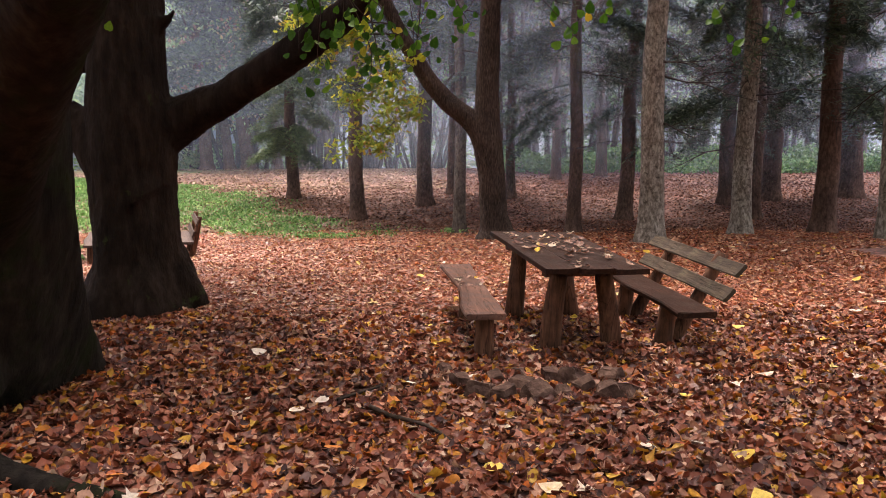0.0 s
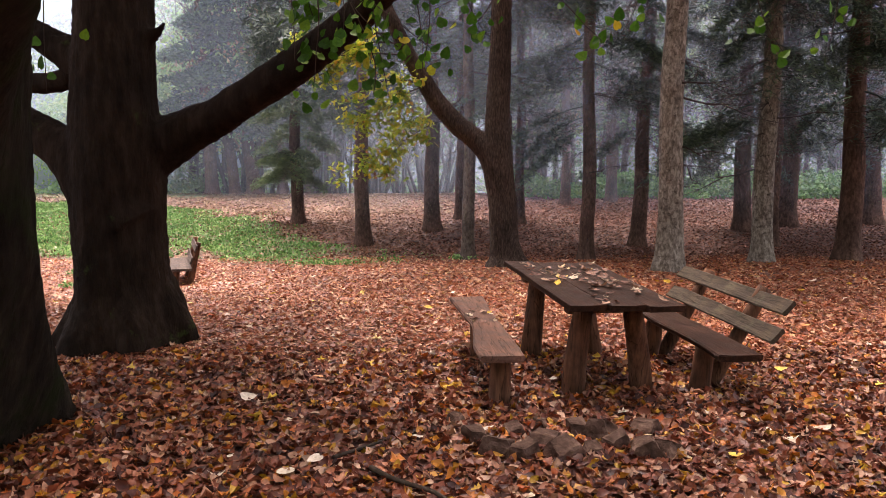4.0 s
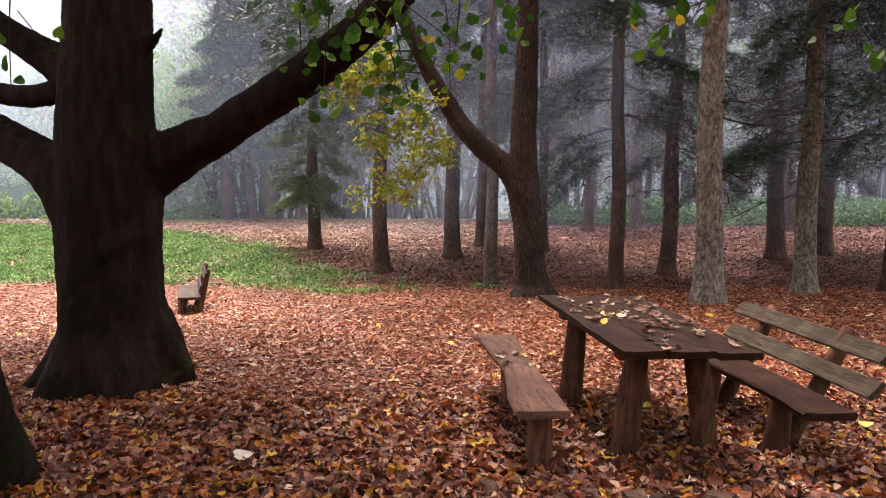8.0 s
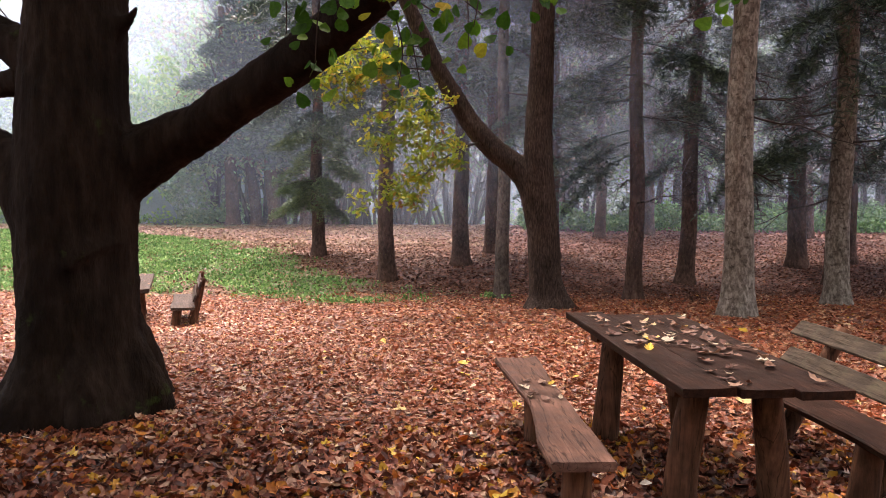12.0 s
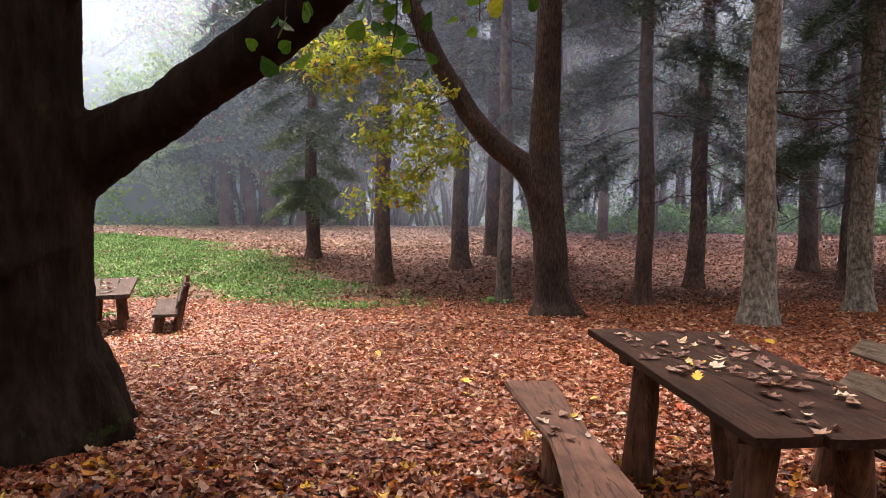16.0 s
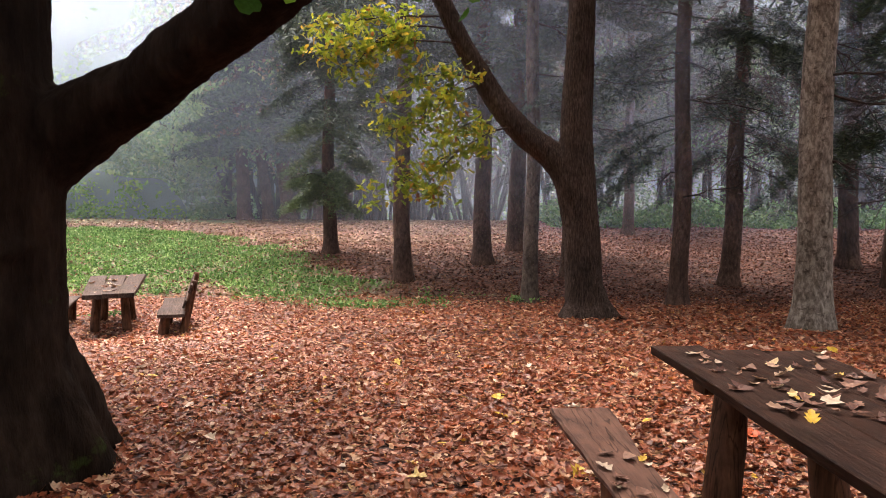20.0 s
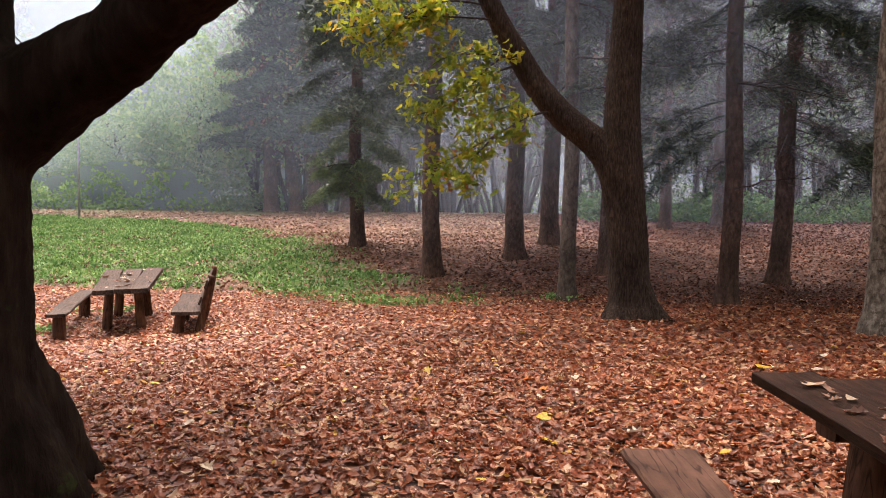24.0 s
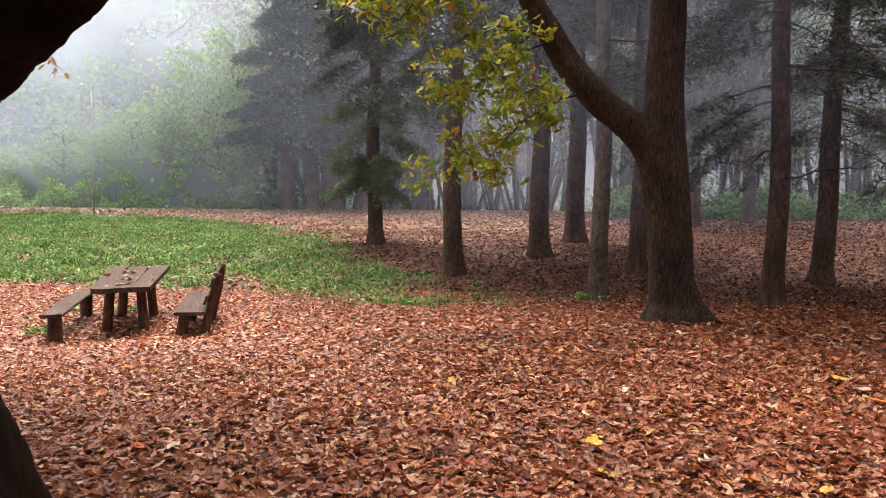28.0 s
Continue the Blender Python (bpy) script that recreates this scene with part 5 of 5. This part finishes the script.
DRY = [leaf_mesh("leaf", *q, TABLE_LEAVES, 201 + i, 0.3) for i, q in enumerate(((LOBED_LEAF, LOBED_FACES), (ROUND_LEAF, ROUND_FACES), (LOBED_LEAF, LOBED_FACES), (MAPLE_LEAF, MAPLE_FACES), (LOBED_LEAF, LOBED_FACES)))]


def leaves_on(furniture, count, width, length, top, seed, size, group):
    """Leaves on a board, lying singly and in small drifts."""
    rng = np.random.default_rng(seed)
    drifts = [(rng.uniform(-0.36, 0.36) * width, float(np.clip(rng.normal(0.05, 0.27), -0.42, 0.45)) * length) for _ in range(max(3, count // 5))]
    for i in range(count):
        if i % 3:
            cx, cy = drifts[i % len(drifts)]
            x, y = cx + rng.normal(0, 0.055), cy + rng.normal(0, 0.06)
        else:
            x, y = rng.uniform(-0.44, 0.44) * width, float(np.clip(rng.normal(0.04, 0.28), -0.46, 0.47)) * length
        x = float(np.clip(x, -0.45 * width, 0.45 * width))
        s = size * rng.uniform(0.5, 1.25)
        m = furniture.matrix_basis @ pose(x, y, top + 0.006 + 0.002 * (i % 4), rng.normal(0, 9), rng.normal(0, 9), rng.uniform(0, 360)) @ Matrix.Diagonal((s, s, s, 1))
        ob = new("fallen_leaf", DRY[i % 5])
        ob.matrix_basis = m
        tagged(ob, "dry curled fallen leaf lying on weathered wood", "leaf", group)


leaves_on(table_near, 110, 0.86, 2.1, 0.772, 211, 0.088, "leaves on the near table")
leaves_on(bench_near, 12, 0.24, 2.1, 0.425, 212, 0.08, "leaves on the plank bench")
leaves_on(table_far, 26, 0.84, 2.5, 0.72, 213, 0.12, "leaves on the far table")

# hanging twigs of the oak's neighbour over the picnic place
HEART = [leaf_mesh("leaf", HEART_LEAF, HEART_FACES, LINDEN, 221 + i, 0.25) for i in range(3)]


def hanging_twig(points, leaves, seed, size=0.08, r=0.006):
    rng = np.random.default_rng(seed)
    c = curve_through(points, 20)
    origin = c[0].copy()
    t = linked("twig", tube_mesh("twig", [tube(c - origin, np.linspace(r, 0.0025, 20), 5)], TWIG), near, "thin leafy twig", Matrix.Translation(Vector(origin) - near.matrix_basis.translation))
    for i in range(leaves):
        q = c[int(rng.uniform(0.15, 1.0) * 19)] - origin + rng.normal(0, 1, 3) * np.array([0.07, 0.07, 0.05]) - np.array([0, 0, 0.04])
        s = size * rng.uniform(0.65, 1.2)
        linked("leaf", HEART[i % 3], t, "", pose(*q, rng.uniform(35, 100), rng.normal(0, 25), rng.uniform(-70, 70)) @ Matrix.Diagonal((s, s, s, 1)))


TWIGS = [
    ([(-1.75, 7.0, 3.6), (-1.6, 6.95, 3.1), (-1.5, 6.9, 2.78), (-1.52, 6.9, 2.52)], 30),
    ([(-1.6, 7.2, 3.5), (-1.45, 7.25, 3.0), (-1.38, 7.25, 2.6), (-1.3, 7.25, 2.2)], 20),
    ([(-1.7, 7.2, 3.1), (-1.5, 7.25, 2.7), (-1.4, 7.25, 2.42), (-1.42, 7.25, 2.2)], 26),
    ([(-1.3, 7.3, 3.6), (-1.15, 7.35, 3.0), (-1.1, 7.4, 2.65), (-1.1, 7.42, 2.35)], 18),
    ([(-0.9, 7.3, 3.6), (-0.8, 7.3, 3.1), (-0.72, 7.3, 2.8), (-0.6, 7.3, 2.6)], 26),
    ([(-0.3, 7.3, 3.6), (-0.2, 7.3, 3.0), (0.0, 7.3, 2.72), (0.18, 7.31, 2.54)], 17),
    ([(0.5, 7.3, 3.6), (0.45, 7.35, 3.1), (0.4, 7.4, 2.8), (0.3, 7.4, 2.6)], 14),
    ([(1.2, 7.6, 3.6), (1.15, 7.7, 3.1), (1.25, 7.8, 2.75), (1.4, 7.85, 2.5)], 17),
    ([(1.8, 7.7, 3.5), (1.75, 7.8, 3.0), (1.72, 7.85, 2.7), (1.69, 7.86, 2.5)], 14),
    ([(-1.75, 7.1, 3.3), (-1.5, 7.1, 2.95), (-1.2, 7.1, 2.7), (-0.95, 7.15, 2.5)], 18),
    ([(-1.95, 7.1, 3.4), (-1.85, 7.05, 3.05), (-1.8, 7.0, 2.85), (-1.75, 7.0, 2.7)], 18),
    ([(-1.95, 6.9, 3.2), (-1.88, 6.9, 2.85), (-1.86, 6.9, 2.6), (-1.86, 6.9, 2.42)], 18),
    ([(-1.75, 6.95, 3.1), (-1.7, 6.95, 2.75), (-1.74, 6.98, 2.45), (-1.76, 7.0, 2.27)], 22),
    ([(-1.55, 7.0, 3.2), (-1.5, 7.0, 2.85), (-1.35, 7.05, 2.65), (-1.18, 7.1, 2.52)], 18),
    ([(-1.0, 7.1, 3.2), (-0.96, 7.1, 2.85), (-0.97, 7.1, 2.6), (-1.0, 7.12, 2.45)], 11),
    ([(-0.45, 7.2, 3.3), (-0.5, 7.2, 2.95), (-0.6, 7.22, 2.75), (-0.7, 7.22, 2.66)], 11),
    ([(-3.5, 6.5, 3.3), (-3.46, 6.45, 2.9), (-3.43, 6.4, 2.56), (-3.43, 6.4, 2.2)], 6),
    ([(-5.6, 7.2, 3.6), (-5.5, 7.0, 3.1), (-5.35, 6.9, 2.75), (-5.2, 6.9, 2.45)], 7),
]
for i, (pts, n) in enumerate(TWIGS):
    hanging_twig(pts, n, 231 + i)

# thin twig with browning leaves under the oak's far limb
OAK_TWIG = [(-7.3, 10.6, 3.9), (-7.0, 11.1, 3.2), (-6.75, 11.5, 2.7), (-6.6, 11.65, 2.5), (-6.5, 11.72, 2.42)]
c = curve_through(OAK_TWIG, 20)
twig = linked("twig", tube_mesh("twig", [tube(c - c[0], np.linspace(0.008, 0.003, 20), 5)], TWIG), oak, "thin twig with yellow-brown leaves", Matrix.Translation(Vector(c[0]) - oak.matrix_basis.translation))
BROWNING = [leaf_mesh("leaf", OAK_LEAF, OAK_FACES, BRIGHT, 251 + i, 0.3) for i in range(2)]
rng = np.random.default_rng(255)
for i in range(18):
    q = c[int(rng.uniform(0.55, 1.0) * 19)] - c[0] + rng.normal(0, 1, 3) * np.array([0.09, 0.09, 0.05])
    s = 0.075 * rng.uniform(0.6, 1.1)
    linked("leaf", BROWNING[i % 2], twig, "", pose(*q, rng.uniform(20, 100), rng.normal(0, 25), rng.uniform(0, 360)) @ Matrix.Diagonal((s, s, s, 1)))

# bright green tufts by the far bench
def tuft(x, y, seed, n=60, spread=0.14):
    rng = np.random.default_rng(seed)
    p = rng.normal(0, 1, (n, 3)) * np.array([spread, spread, 0.03]) + np.array([0, 0, 0.08])
    a, b = scatter(OVAL_LEAF, OVAL_FACES, p, 0.09 * rng.uniform(0.7, 1.3, n), turns(rng, n, 0.5), rng, 0.2)
    ob = new("tuft", np_mesh("tuft", a, b, GREEN))
    ob.matrix_basis = pose(x, y, z_at(x, y))
    tagged(ob, "small bright green herb tuft among leaves", "plant", "green tufts", "stuff")


for i, (x, y) in enumerate(((-10.0, 14.7), (-10.6, 16.9), (-11.4, 16.5), (-3.8, 20.6), (-3.5, 20.3))):
    tuft(x, y, 241 + i)

# ---------------------------------------------------------------- mist between the trees
def mist(v, thickness, low, side, seed, tint, slant):
    """A slowly curving bank of thin mist across the wood."""
    us = np.linspace(-110, 100, 60)
    hs = np.array([-4.0, 1, 0.1 * v, 0.2 * v, 0.32 * v, 0.45 * v + 1])
    pts, f = [], []
    for i, u in enumerate(us):
        w0 = v + 1.2 * math.sin(u * 0.13 + seed) + 0.004 * u * u
        for h in hs:
            w = w0 + slant * max(0.0, h)
            pts.append((u * ACROSS[0] + w * AHEAD[0], u * ACROSS[1] + w * AHEAD[1], h))
    k = len(hs)
    for i in range(len(us) - 1):
        for j in range(k - 1):
            f.append((i * k + j, (i + 1) * k + j, (i + 1) * k + j + 1, i * k + j + 1))
    ob = new("mist", np_mesh("mist", pts, f, mist_matter("mist", thickness, low, side, tint), True))
    tagged(ob, "thin pale autumn mist hanging between the trees", "mist", kind="stuff")


COOL, CLEAR = (0.68, 0.79, 1.0), (0.66, 0.77, 0.92)
for i, (v, k, low, side, tint, slant) in enumerate((
    (18.6, 0.18, 0.02, (-3.5, 4), COOL, -0.1), (24.0, 0.18, 0.03, (-4, 5), COOL, -0.15), (33.0, 0.15, 0.12, (-6, 4), COOL, -0.2), (38.0, 0.085, 0.6, None, COOL, -0.2),
    (48.5, 0.2, 2.2, (-12, -16), CLEAR, -0.4), (53.0, 0.2, 0.7, None, CLEAR, -0.4), (62.0, 0.34, 0.65, None, CLEAR, -0.4))):
    mist(v, k, low, side, i * 1.7, tint, slant)


def glowing_distance():
    """Plain pale backdrop closing the wood: it glows by itself to pass for bright mist far behind the last trees."""
    m, n, l, b = nodes_of("glowing_distance")
    n.remove(b)
    # emission gives the sheet the brightness of far mist
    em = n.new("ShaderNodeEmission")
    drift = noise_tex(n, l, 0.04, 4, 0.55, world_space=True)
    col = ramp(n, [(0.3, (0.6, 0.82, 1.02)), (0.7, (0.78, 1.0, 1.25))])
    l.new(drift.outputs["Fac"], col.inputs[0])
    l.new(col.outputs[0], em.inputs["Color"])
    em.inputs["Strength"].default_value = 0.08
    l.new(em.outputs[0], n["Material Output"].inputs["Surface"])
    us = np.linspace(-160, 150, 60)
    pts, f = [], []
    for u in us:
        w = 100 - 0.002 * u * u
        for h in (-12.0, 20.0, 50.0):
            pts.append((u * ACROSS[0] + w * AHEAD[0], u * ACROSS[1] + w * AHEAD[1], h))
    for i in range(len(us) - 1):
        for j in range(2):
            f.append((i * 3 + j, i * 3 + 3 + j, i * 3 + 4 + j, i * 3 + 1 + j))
    tagged(new("backdrop", np_mesh("backdrop", pts, f, m, True)), "self-glowing pale grey backdrop for the misty distance behind the wood", "backdrop", kind="structure")


glowing_distance()
